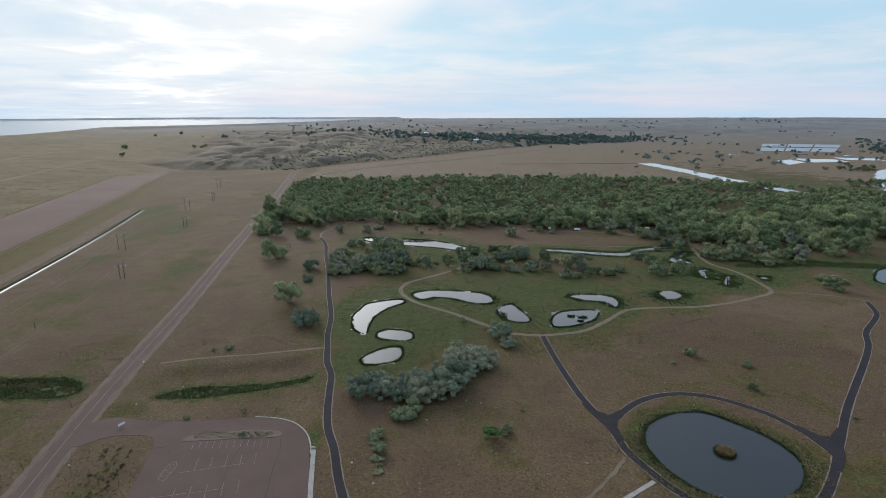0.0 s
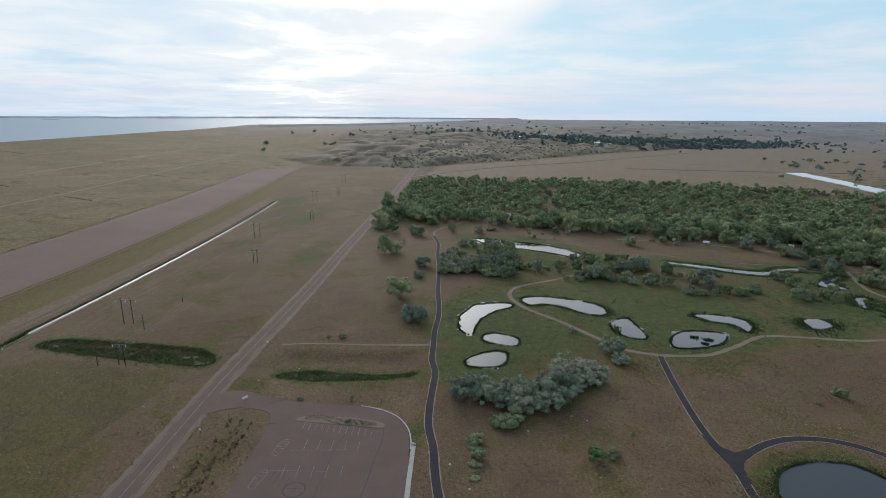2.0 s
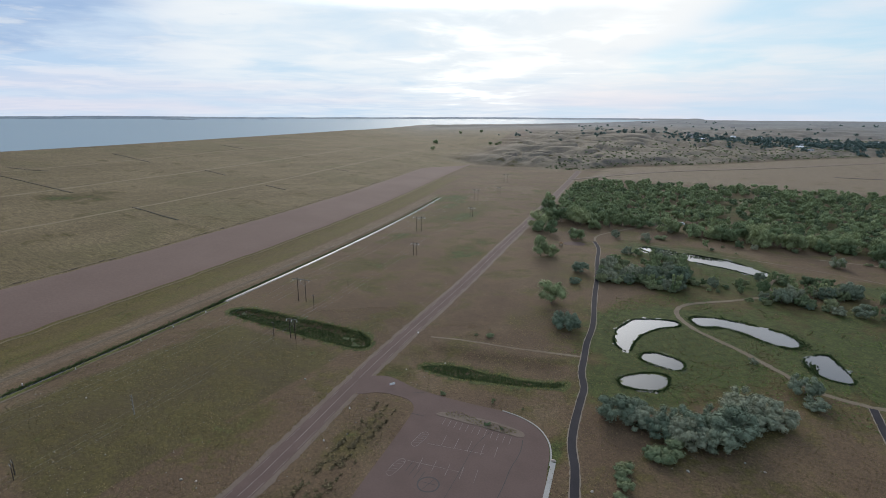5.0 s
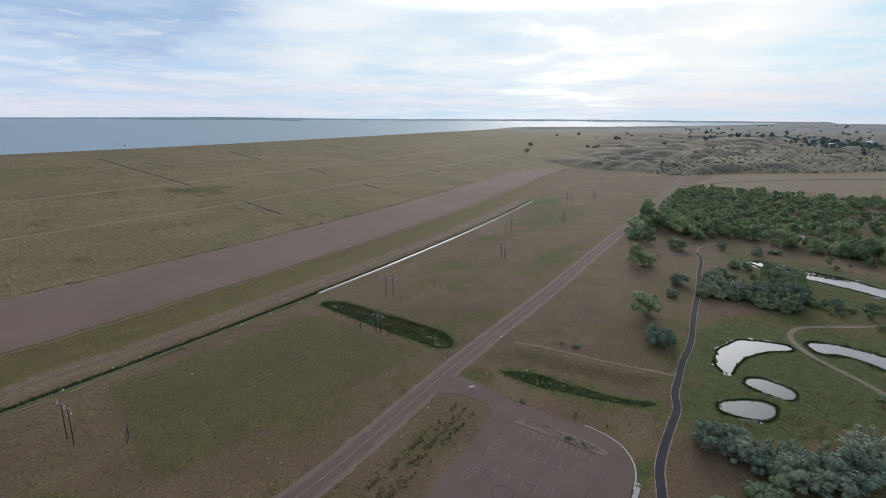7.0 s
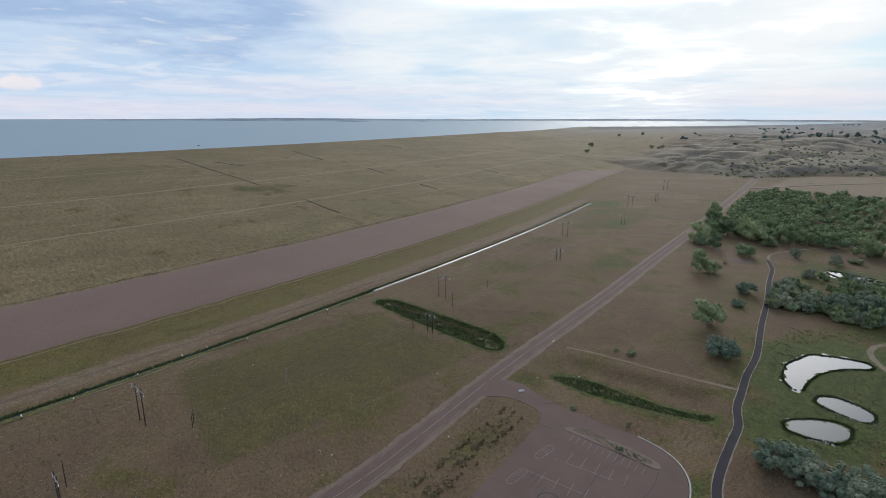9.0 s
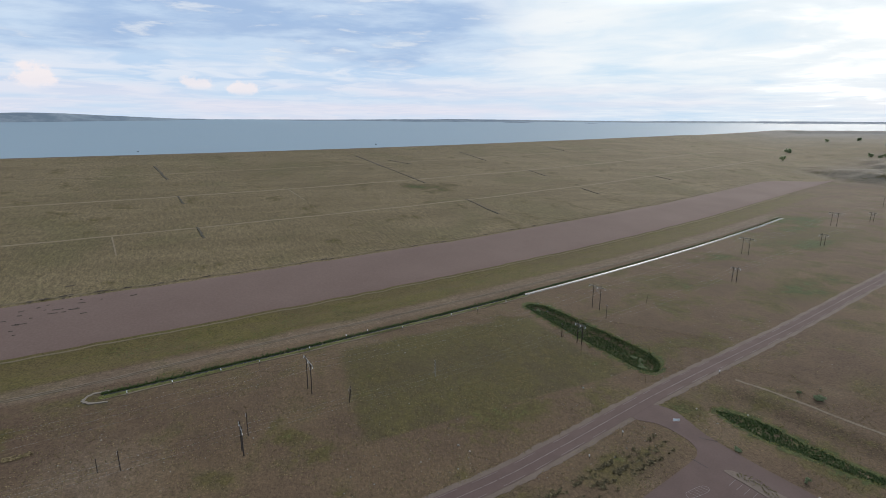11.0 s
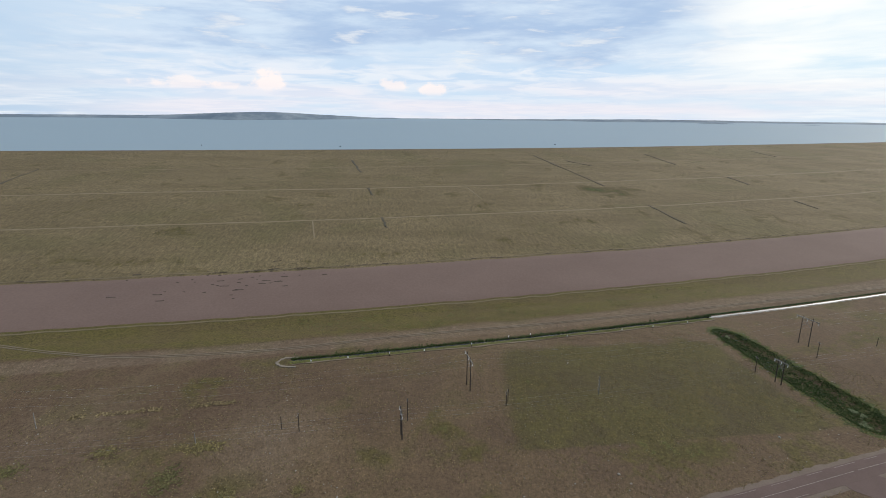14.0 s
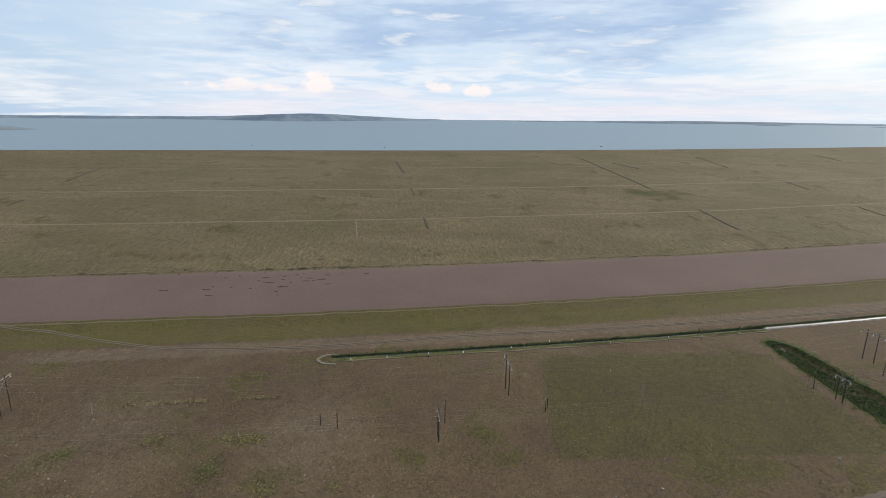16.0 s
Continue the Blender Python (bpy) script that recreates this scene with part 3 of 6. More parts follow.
# ponds and pools of the marsh: outlines on the valley floor
PONDS = {
    "horseshoe": [(-54, 289), (-56, 305), (-53, 320), (-49, 328), (-36, 334), (-28, 335), (-26, 328), (-35, 319), (-40, 309), (-43, 300), (-44, 287), (-44, 279), (-49, 280)],
    "bar": [(-38, 279), (-34, 283), (-28, 284), (-19, 280), (-17, 273), (-20, 268), (-30, 269), (-37, 272)],
    "tail": [(-42, 246), (-38, 253), (-30, 260), (-23, 260), (-21, 251), (-24, 243), (-34, 239), (-40, 240)],
    "crescent": [(-21, 346), (-10, 353), (2, 353), (18, 350), (30, 344), (34, 332), (28, 326), (17, 329), (6, 337), (-6, 339), (-15, 335)],
    "spur": [(35, 316), (45, 326), (49, 315), (53, 301), (51, 294), (41, 295), (35, 304)],
    "arc": [(87, 341), (104, 343), (116, 337), (116, 326), (111, 318), (107, 328), (93, 332)],
    "basin": [(67, 301), (77, 312), (97, 313), (93, 299), (82, 290), (71, 286), (65, 288)],
    "creek": [(-80, 519), (-54, 516), (-28, 511), (-5, 503), (24, 477), (16, 466), (-8, 477), (-35, 486), (-57, 493), (-76, 506)],
    "slough": [(194, 432), (214, 455), (220, 455), (206, 436), (208, 420), (194, 422)],
    "pool": [(203, 399), (212, 402), (205, 390), (200, 378), (198, 384)],
    "puddle": [(212, 376), (221, 386), (212, 370), (209, 363), (205, 362)],
    "hollow": [(151, 347), (160, 351), (165, 340), (152, 332), (150, 338)],
    "eye": [(241, 380), (246, 383), (246, 377), (241, 375)],
    "edge": [(321, 368), (335, 388), (353, 402), (372, 400), (362, 375), (335, 358)],
}
ROUND_POND = [(78, 179), (83, 187), (95, 194), (108, 195), (116, 189), (124, 179), (128, 169), (127, 160), (121, 151), (112, 145), (103, 142), (93, 143), (85, 148), (80, 155), (77, 162), (76, 171)]
BACKWATER = [(91, 465), (121, 460), (135, 454), (151, 450), (164, 450), (179, 463), (199, 469), (212, 469)]


def distance_to(x, y, points):
    best = np.full(x.shape, 1e9)
    for px, py in points:
        best = np.minimum(best, (x - px) ** 2 + (y - py) ** 2)
    return np.sqrt(best)


def spots(x, y, places):
    """Soft round patches: (x, y, half-length along x, half-length along y, strength)."""
    total = np.zeros(x.shape)
    for px, py, a, b, strength in places:
        total = np.maximum(total, strength * np.exp(-(((x - px) / a) ** 2 + ((y - py) / b) ** 2)))
    return total


def road_line(y):
    return np.interp(y, [347, 450, 658, 985, 1180], [-174, -193, -230, -292, -330])


def build_ground():
    ways = ways_round()
    rings = np.concatenate([np.arange(10, 120, 18), np.arange(120, 500, 3), np.arange(500, 1500, 8), np.arange(1500, 2600, 16), np.arange(2600, REACH + 1, 40)])
    w, r = np.meshgrid(ways, rings)
    x, y = (-np.sin(w) * r).ravel(), (np.cos(w) * r).ravel()
    x, y = np.append(x, 0.0), np.append(y, 0.0)
    z = land_height(x, y)
    count, n = len(ways), len(x) - 1
    k = np.arange(len(rings) - 1)[:, None] * count
    j = np.arange(count)[None, :]
    j1 = (j + 1) % count
    quads = np.stack([k + j, k + j1, k + count + j1, k + count + j], -1).reshape(-1, 4)
    faces = quads[:, ::-1].tolist() + [(n, i, (i + 1) % count) for i in range(count)]
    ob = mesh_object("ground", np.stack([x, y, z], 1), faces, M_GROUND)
    s = up_dam(x, y)
    green = np.zeros(len(x))
    near = np.hypot(x, y) < 900
    for outline in (*PONDS.values(), ROUND_POND, BACKWATER):
        d = distance_to(x[near], y[near], curve_points(outline, 3, True))
        reach = 7.0 if outline is ROUND_POND else 22.0
        green[near] = np.maximum(green[near], 1.0 * np.exp(-((d / reach) ** 2)))
    green = np.maximum(green, spots(x, y, [(-221, 96, 10, 22, 0.42), (-165, 110, 16, 30, 0.30), (-236, -60, 8, 9, 0.5), (-187, 42, 6, 8, 0.5), (-171, 52, 6, 6, 0.42),
        (-205, 165, 30, 30, 0.3), (-160, 130, 14, 40, 0.4), (-380, 690, 30, 50, 0.75), (-255, 350, 25, 30, 0.55), (-215, 420, 20, 60, 0.58), (-300, 560, 30, 60, 0.62), (-345, 640, 25, 50, 0.6), (-300, 440, 14, 60, 0.45),
        (-186, -83, 7, 8, 0.33), (-178, -110, 7, 8, 0.33), (-168, -56, 11, 8, 0.33), (-185, -48, 7, 10, 0.33), (-157, -33, 7, 7, 0.33), (-158, -10, 5, 5, 0.33), (640, 900, 120, 330, 0.6),
        (-15, 310, 60, 70, 0.95), (60, 360, 90, 60, 0.85), (-10, 430, 80, 50, 0.75), (170, 380, 80, 50, 0.72), (250, 400, 60, 45, 0.8), (340, 415, 80, 30, 0.85), (-60, 480, 60, 50, 0.5),
        (-51, 172, 4, 16, 1.0), (-636, 309, 25, 35, 0.5), (115, 240, 14, 10, 0.5), (140, 215, 12, 12, 0.45), (-135, 200, 12, 10, 0.55), (140, 130, 30, 40, 0.5), (-120, 155, 8, 20, 0.4), (-100, 215, 40, 14, 0.42), (-240, 300, 30, 60, 0.3), (-185, 250, 10, 60, 0.35), (20, 190, 60, 25, 0.2), (150, 225, 40, 20, 0.35)]))
    woods = spots(x, y, [(60, 790, 360, 200, 0.5), (420, 640, 280, 200, 0.5)])
    green = np.maximum(green, woods)
    mown = smooth(y + 0.15 * (x + 234), 66, 86) * (1 - smooth(y, 190, 208)) * smooth(x, -266, -246) * (1 - smooth(x, road_line(y) + 1, road_line(y) + 6))
    mown = np.maximum(mown, spots(x, y, [(-140, 215, 14, 26, 0.5), (-115, 150, 10, 30, 0.6), (-206, 404, 24, 60, 0.7), (-105, 300, 34, 40, 0.5), (-115, 400, 40, 70, 0.6), (-270, 330, 30, 40, 0.6), (-315, 600, 55, 120, 0.8), (-255, 470, 25, 40, 0.45), (-270, 800, 60, 120, 0.5), (-720, 1150, 260, 320, 0.40), (-420, 1050, 90, 110, 0.45)]))
    wave = 1.5 * noise_field(x, y, 25, 33)
    band = smooth(s + wave, 24, 27) * (1 - smooth(s, 60, 66)) * (1 - smooth(y, 800, 1050))
    for outline in REED_BEDS:
        inner = near & (distance_to(x, y, curve_points(outline, 8, True)) < 2.5)
        green[inner] = 1.0
    dam = smooth(s, 62, 70)
    hill = smooth(y - hill_foot(x), -20, 60) * smooth(x + 0.12 * (y - 1200), -760, -560)
    dam = dam * (1 - hill)
    sand = smooth(s, 5, 9) * (1 - smooth(s + wave, 22, 27)) * 0.62 * (1 - smooth(y, 650, 800)) * smooth(y, -240, -160)
    sand = np.maximum(sand, spots(x, y, [(-190, -25, 50, 40, 0.60), (-195, -105, 55, 55, 0.55)]))
    reach = np.hypot(x, y)
    meadow = 0.75 * smooth(reach, 980, 1120) * (1 - smooth(y - hill_foot(x), -40, 20)) * smooth(x - road_line(y), 10, 60) + 0.55 * smooth(reach, 2200, 2700)
    # how strongly the blue haze tint colours distant land and the far shore
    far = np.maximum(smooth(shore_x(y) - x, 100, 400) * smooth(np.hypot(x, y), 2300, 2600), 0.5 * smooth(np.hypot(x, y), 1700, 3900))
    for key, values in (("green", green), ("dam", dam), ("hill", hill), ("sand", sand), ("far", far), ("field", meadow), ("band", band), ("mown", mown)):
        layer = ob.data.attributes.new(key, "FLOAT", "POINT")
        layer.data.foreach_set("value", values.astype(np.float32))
    ob.data.polygons.foreach_set("use_smooth", np.ones(len(ob.data.polygons), bool))
    tagged(ob, label="dry brown prairie with a long grassed earth dam and eroded bluffs", category="ground", kind="structure")
    return ob


build_ground()


def on_dam(s, y, lift=0.0):
    """A place on the dam, s metres up from the canal."""
    x = canal_x(np.asarray(y, float)) - np.asarray(s, float) / 0.985
    return np.stack([x, np.asarray(y, float) + 0 * x, land_height(x, y) + lift], -1)


def dam_strip(name, y0, y1, low, high, material, lift, dy=8.0, across=4, rough=0.0, seed=3):
    """A strip laid along the dam's slope between two heights of slope, low(y) and high(y)."""
    ys = np.arange(y0, y1 + 0.1, dy)
    rng = np.random.RandomState(seed)
    a = low(ys) + rough * noise_field(ys, 0 * ys, 12, seed, 3)
    b = high(ys) + rough * noise_field(ys, 0 * ys, 10, seed + 1, 3)
    verts = []
    for i, yy in enumerate(ys):
        s = np.linspace(a[i], b[i], across)
        row = on_dam(s, np.full(across, yy), lift)
        row[0, 2] -= lift + 0.6
        row[-1, 2] -= lift + 0.6
        verts += row.tolist()
    faces = [(i * across + j, i * across + j + 1, (i + 1) * across + j + 1, (i + 1) * across + j) for i in range(len(ys) - 1) for j in range(across - 1)]
    ob = mesh_object(name, verts, faces, material)
    ob.data.polygons.foreach_set("use_smooth", np.ones(len(ob.data.polygons), bool))
    return ob


def build_lake():
    ys = np.concatenate([np.arange(-3500, 2600, 100), np.arange(2600, 4900, 60)])
    verts, faces, across = [], [], 26
    for yy in ys:
        edge = float(shore_x(yy)) + 6
        outer = -math.sqrt(max(REACH**2 - yy * yy, 0))
        for x in np.linspace(max(edge, outer), outer, across):
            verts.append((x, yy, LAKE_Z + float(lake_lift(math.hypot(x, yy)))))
    for i in range(len(ys) - 1):
        for j in range(across - 1):
            k = i * across + j
            faces.append((k, k + across, k + across + 1, k + 1))
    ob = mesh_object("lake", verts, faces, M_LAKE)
    ob.data.polygons.foreach_set("use_smooth", np.ones(len(ob.data.polygons), bool))
    tagged(ob, label="wide pale blue reservoir behind the dam, lightly rippled", category="lake", kind="structure")


build_lake()

apron = dam_strip("gravel_apron", -700, 1180, lambda y: 57 + 0 * y, lambda y: np.where(y > 900, 132 - 70 * smooth(y, 950, 1180), 132), M_APRON, 0.45, 2.5, 12, 1.2)
tagged(apron, label="bare reddish gravel apron along the foot of the dam", category="gravel apron", kind="structure")
for low_edge, seed in ((56.6, 3), (131.2, 4)):
    size = 12 if seed == 3 else 10
    rim = dam_strip("apron_edge", -700, 900, lambda y, a=low_edge, k=seed, z=size: a + 1.2 * noise_field(y, 0 * y, z, k, 3), lambda y, a=low_edge, k=seed, z=size: a + 1.3 + 1.2 * noise_field(y, 0 * y, z, k, 3), M_BENCH, 0.62, 2.5, 3)
    tagged(rim, label="thin pale rim of loose gravel along the apron", category="gravel edge", kind="structure")
for at, width in ((250, 5.0), (370, 5.5), (492, 3.0)):
    bench = dam_strip("bench_track", -900, 1300 if at < 400 else 1000, lambda y, a=at, w=width: a - w / 2 + 0 * y, lambda y, a=at, w=width: a + w / 2 + 0 * y, M_BENCH, 0.35, 12.0, 4, 0.9, int(at))
    tagged(bench, label="narrow pale bench track along the dam slope", category="track", kind="structure")
crest = dam_strip("crest_road", -2500, 2600, lambda y: DAM_CREST + 2 + 0 * y, lambda y: DAM_CREST + 10 + 0 * y, M_ASPHALT_OLD, 0.3, 40.0, 4)
tagged(crest, label="dark paved road along the crest of the dam", category="road", kind="structure")
riprap = dam_strip("riprap", -2500, 2600, lambda y: DAM_CREST + 13 + 0 * y, lambda y: DAM_CREST + 34 + 0 * y, M_STONE, 0.5, 40.0, 4)
tagged(riprap, label="pale stone facing along the lake side of the dam", category="riprap", kind="structure")

# ---- roads, paths and the car park ----
ROAD = [(-118, -60), (-124, 20), (-130, 95), (-136, 131), (-144, 170), (-150, 200), (-158, 248), (-166, 299), (-174, 347), (-193, 450), (-230, 658), (-292, 985), (-330, 1180)]


def cut_line(points, start, end, steps=8):
    """The part of a smooth line between two distances along it."""
    line = curve_points(points, steps)
    along = np.concatenate([[0], np.cumsum(np.linalg.norm(np.diff(line, axis=0), axis=1))])
    at = np.linspace(start, min(end, along[-1]), max(2, int((end - start) / 6) + 2))
    return np.stack([np.interp(at, along, line[:, 0]), np.interp(at, along, line[:, 1])], 1)


def build_road():
    tagged(ribbon("road_shoulder", ROAD, 12.5, 0.04, M_SHOULDER, rough=0.5, steps=14), label="loose gravel shoulder on both sides of the road", category="shoulder", kind="structure")
    road = tagged(ribbon("road", ROAD, 8.2, 0.09, M_ASPHALT_OLD, rough=0.08, steps=14), label="weathered reddish-grey two-lane asphalt road", category="road", kind="structure")
    rng = random.Random(4)
    for offset, on, off, wide, first in ((0.0, 40, 1.5, 0.15, 90), (3.5, 9, 7, 0.10, 90), (-3.5, 12, 7, 0.11, 90)):
        at = first
        while at < 640:
            run = on * rng.uniform(0.7, 1.3)
            if not (offset < 0 and 226 < at + run / 2 < 252):
                ribbon("lane_line", cut_line(ROAD, at, at + run), wide, 0.12, M_PAINT, road, steps=2, offset=offset, thick=0.02)
            at += run + off * rng.uniform(0.6, 1.5)


build_road()

LOT = [(-136, 193), (-118, 190), (-98, 190.5), (-78, 192.5), (-69, 191.5), (-61, 188), (-55, 182), (-51.5, 175), (-49.5, 167), (-44.5, 146), (-36, 100), (-35.5, 97), (-37, 95), (-91, 93), (-93.5, 94), (-94, 97), (-101, 130), (-104, 146), (-108.5, 168), (-111, 176), (-116, 180), (-124, 180.5), (-132, 178.5), (-139, 173), (-147, 176), (-146, 186)]
lot = tagged(blob("parking_lot", LOT, 0.07, M_ASPHALT_OLD, steps=4), label="faded reddish-grey asphalt car park with worn markings", category="car park", kind="structure")
MEDIAN = [(-100, 176.5), (-98, 180), (-90, 182), (-76, 183.6), (-66, 183), (-63.5, 180.5), (-66, 178.6), (-78, 178), (-90, 177)]
median = tagged(blob("planting_island", MEDIAN, 0.16, M_SHOULDER, wobble=0.1), label="bare soil planting island in the car park", category="traffic island", kind="structure")
tufts("dry_grass", [(random.uniform(-97, -66), random.uniform(178, 182.4), 0.16) for _ in range(140)], 0.3, 0.5, M_STRAW, median, 4, 5)


rng = np.random.RandomState(71)
k = 420
rows_ = rng.choice((-4.5, 0.5, 4.0), k) + rng.normal(0, 0.7, k)
along = rng.uniform(112, 172, k)
keep = noise_field(along, rows_ * 8, 6, 72) > 0.02
tufts("brushwood", np.column_stack([-121.5 + (172 - along) * 0.17 + rows_, along, 0 * along])[keep], 0.5, 1.1, M_BRUSHWOOD, None, 6, 73)["label"] = "rows of dark twiggy brush beside the road"


def stroke(points, wide=0.14, material=None, top=0.10):
    ribbon("marking", points, wide, top, material or M_PAINT_FAINT, lot, steps=3, thick=0.02)


for i in range(12):
    x = -95.5 + 2.55 * i
    stroke([(x, 175.9 + 0.14 * i), (x + 0.9, 171.4 + 0.14 * i)], 0.13)
for x, y in ((-97, 159), (-95.5, 141)):
    stroke([(x - 1.4, y - 4), (x - 1.6, y + 3), (x, y + 5), (x + 1.5, y + 3), (x + 1.3, y - 4), (x, y - 5), (x - 1.4, y - 4)], 0.13)
    for k in range(5):
        stroke([(x - 1.2, y - 3 + 1.5 * k), (x + 1.2, y - 2 + 1.5 * k)], 0.1)
stroke([(-94, 146), (-74, 150)])
stroke([(-93, 158), (-72, 163)])
for i in range(5):
    x = -90 + 5.0 * i
    stroke([(x, 150 + i), (x + 1.6, 143.5 + i)])
    stroke([(x + 0.6, 166 + i * 0.8), (x + 2, 159.5 + i * 0.8)])
ring = [(-81 + 3.6 * math.cos(a), 139 + 3.6 * math.sin(a)) for a in np.linspace(0, 2 * math.pi, 17)]
stroke(ring, 0.5, M_SEAL)
stroke([(-83.5, 139), (-78.5, 140)], 0.16, M_SEAL)
stroke([(-80.5, 142.5), (-81.5, 136)], 0.16, M_SEAL)
for i in range(4):
    stroke([(-92 + 2.2 * i, 147 - i), (-91.4 + 2.2 * i, 141 - i)], 0.16, M_SEAL)
stroke([(-63, 178), (-61, 170), (-60.5, 160), (-59, 150), (-58, 138)], 0.25, M_SEAL, 0.11)
stroke([(-76, 176), (-77, 165), (-75, 150), (-73, 135)], 0.14, M_SEAL, 0.11)
stroke([(-118, 186), (-113, 190)], 0.2, M_SEAL, 0.11)
stroke([(-110, 172), (-104, 173)], 0.2, M_SEAL, 0.11)
kerb = tagged(ribbon("kerb", [(-78, 192.9), (-69, 192), (-60.8, 188.6), (-54.6, 182.4), (-51, 175.2), (-49.2, 168.5)], 0.55, 0.2, M_CONCRETE), label="pale concrete kerb round the car park's corner", category="kerb", kind="structure")
walkway = tagged(ribbon("walkway", [(-48.7, 171), (-46.2, 158), (-43.6, 145), (-34, 100)], 1.7, 0.12, M_CONCRETE, steps=4), label="pale concrete walk beside the car park", category="walkway", kind="structure")
slab = tagged(ribbon("walkway", [(71.5, 152.6), (66, 149), (56, 142.5)], 1.6, 0.12, M_CONCRETE, steps=4), label="pale concrete spur walk towards the round pond", category="walkway", kind="structure")

FOOTPATH = [(-22, 120), (-32, 143), (-37, 157), (-41, 171), (-46, 184), (-49, 197), (-52, 216), (-54, 229), (-59, 243), (-62, 258), (-66, 278), (-70, 306), (-81, 352), (-92, 402), (-104, 450), (-113, 490), (-124, 518)]
PATHS = {
    "main": (FOOTPATH, 3.0), "spine": ([(56, 273), (56.5, 258), (57.5, 240), (60, 213), (63, 197), (66.5, 187)], 2.9),
    "ring_far": ([(66.5, 187), (72.5, 193), (81, 201), (91, 207), (104, 210), (116, 208), (126, 202), (135, 193), (141, 181), (143, 169)], 2.9),
    "ring_near": ([(66.5, 187), (67, 180), (68, 169), (72, 158), (77, 148), (85, 139), (98, 134), (112, 136), (124, 145), (136, 157), (145, 168)], 2.9),
    "east": ([(145, 168), (158, 183), (172, 199), (191, 219), (212, 241), (228, 259), (241, 277), (258, 293), (270, 306), (280, 326)], 2.9),
}
for k, (line, width) in enumerate(PATHS.values()):
    tagged(ribbon("path_edging", line, width + 0.8, 0.05 + 0.004 * k, M_EDGING, rough=0.18), label="crushed pale stone edging under the footpath", category="path edging", kind="structure")
for k, (line, width) in enumerate(PATHS.values()):
    tagged(ribbon("footpath", line, width, 0.10 + 0.006 * k, M_ASPHALT_NEW, rough=0.06), label="dark fresh asphalt footpath with pale stone edges", category="footpath", kind="structure")
g = np.random.RandomState(88)
y_ = g.uniform(-108, -45, 420)
tagged(tufts("weed_row", np.column_stack([-211.5 - 0.088 * (y_ + 108) + g.normal(0, 0.9, 420), y_, 0 * y_])[noise_field(y_, 0 * y_, 5, 89) > -0.1], 0.35, 0.8, M_STRAW, None, 4, 90), label="broken row of dry brown weeds", category="weeds")
TRACKS = {
    "verge": ([(-143, 242), (-122, 248), (-101, 251), (-80, 256), (-62, 260)], 1.7),
    "marsh_west": ([(56, 274), (37, 278), (25, 290), (6, 309), (-17, 328), (-28, 345), (-30, 360), (-23, 374), (3, 398), (21, 420), (21, 444), (30, 485)], 3.0),
    "marsh_east": ([(56, 274), (80, 280), (97, 294), (117, 313), (137, 317), (167, 319), (193, 327), (216, 338), (230, 348), (233, 369), (231, 395), (222, 423), (231, 471)], 2.9),
    "link": ([(231, 345), (262, 340), (281, 328)], 1.2),
    "field": ([(30, 132), (44, 142), (60, 158), (66, 166)], 1.4),
    "camp": ([(-124, 520), (-128, 545), (-115, 580), (-95, 620), (-60, 660)], 2.2), "camp_east": ([(60, 548), (140, 545), (230, 520), (300, 540), (420, 600)], 2.2),
    "creekside": ([(-110, 540), (-60, 530), (0, 520), (60, 505), (130, 480), (200, 478), (240, 470)], 0.9),
}
for k, (line, width) in enumerate(TRACKS.values()):
    tagged(ribbon("dirt_track", line, width, 0.040 + 0.005 * k, M_TRACK, rough=0.35), label="pale dirt track worn through dry grass", category="track", kind="structure")
service = [(-340, -330), (-298, -225), (-290, -190), (-276, -148), (-267, -105), (-269, -38), (-280, 31), (-292, 136), (-309, 251), (-335, 400), (-372, 560), (-405, 690)]
for offset in (-0.9, 0.9):
    tagged(ribbon("wheel_track", service, 0.8, 0.16, M_TRACK, rough=0.15, offset=offset), label="pale two-rut service track at the foot of the dam", category="track", kind="structure")
JUNCTIONS = ([(62.2, 203), (64.9, 196), (69, 193.5), (75, 197.5), (76.5, 195), (70.5, 188.5), (69, 184), (69.3, 176), (66, 176), (64.6, 186), (61.0, 196.5), (59.6, 203)],
             [(139.6, 186), (142, 184.5), (145.5, 178.5), (149, 177.5), (156, 183.5), (158, 181), (150, 172), (145.5, 164.5), (138.5, 157), (136.5, 159), (141.5, 165.5), (141.8, 174), (138.5, 183)])
for outline in JUNCTIONS:
    tagged(blob("path_junction", outline, 0.135, M_ASPHALT_NEW, closed_smooth=False), label="widened dark asphalt where footpaths meet", category="footpath", kind="structure")
pad = tagged(blob("paved_pad", [(-146, 492), (-132, 494), (-128, 502), (-136, 508), (-148, 503)], 0.06, M_ASPHALT_OLD), label="small grey paved pad under the cottonwoods", category="paved pad", kind="structure")


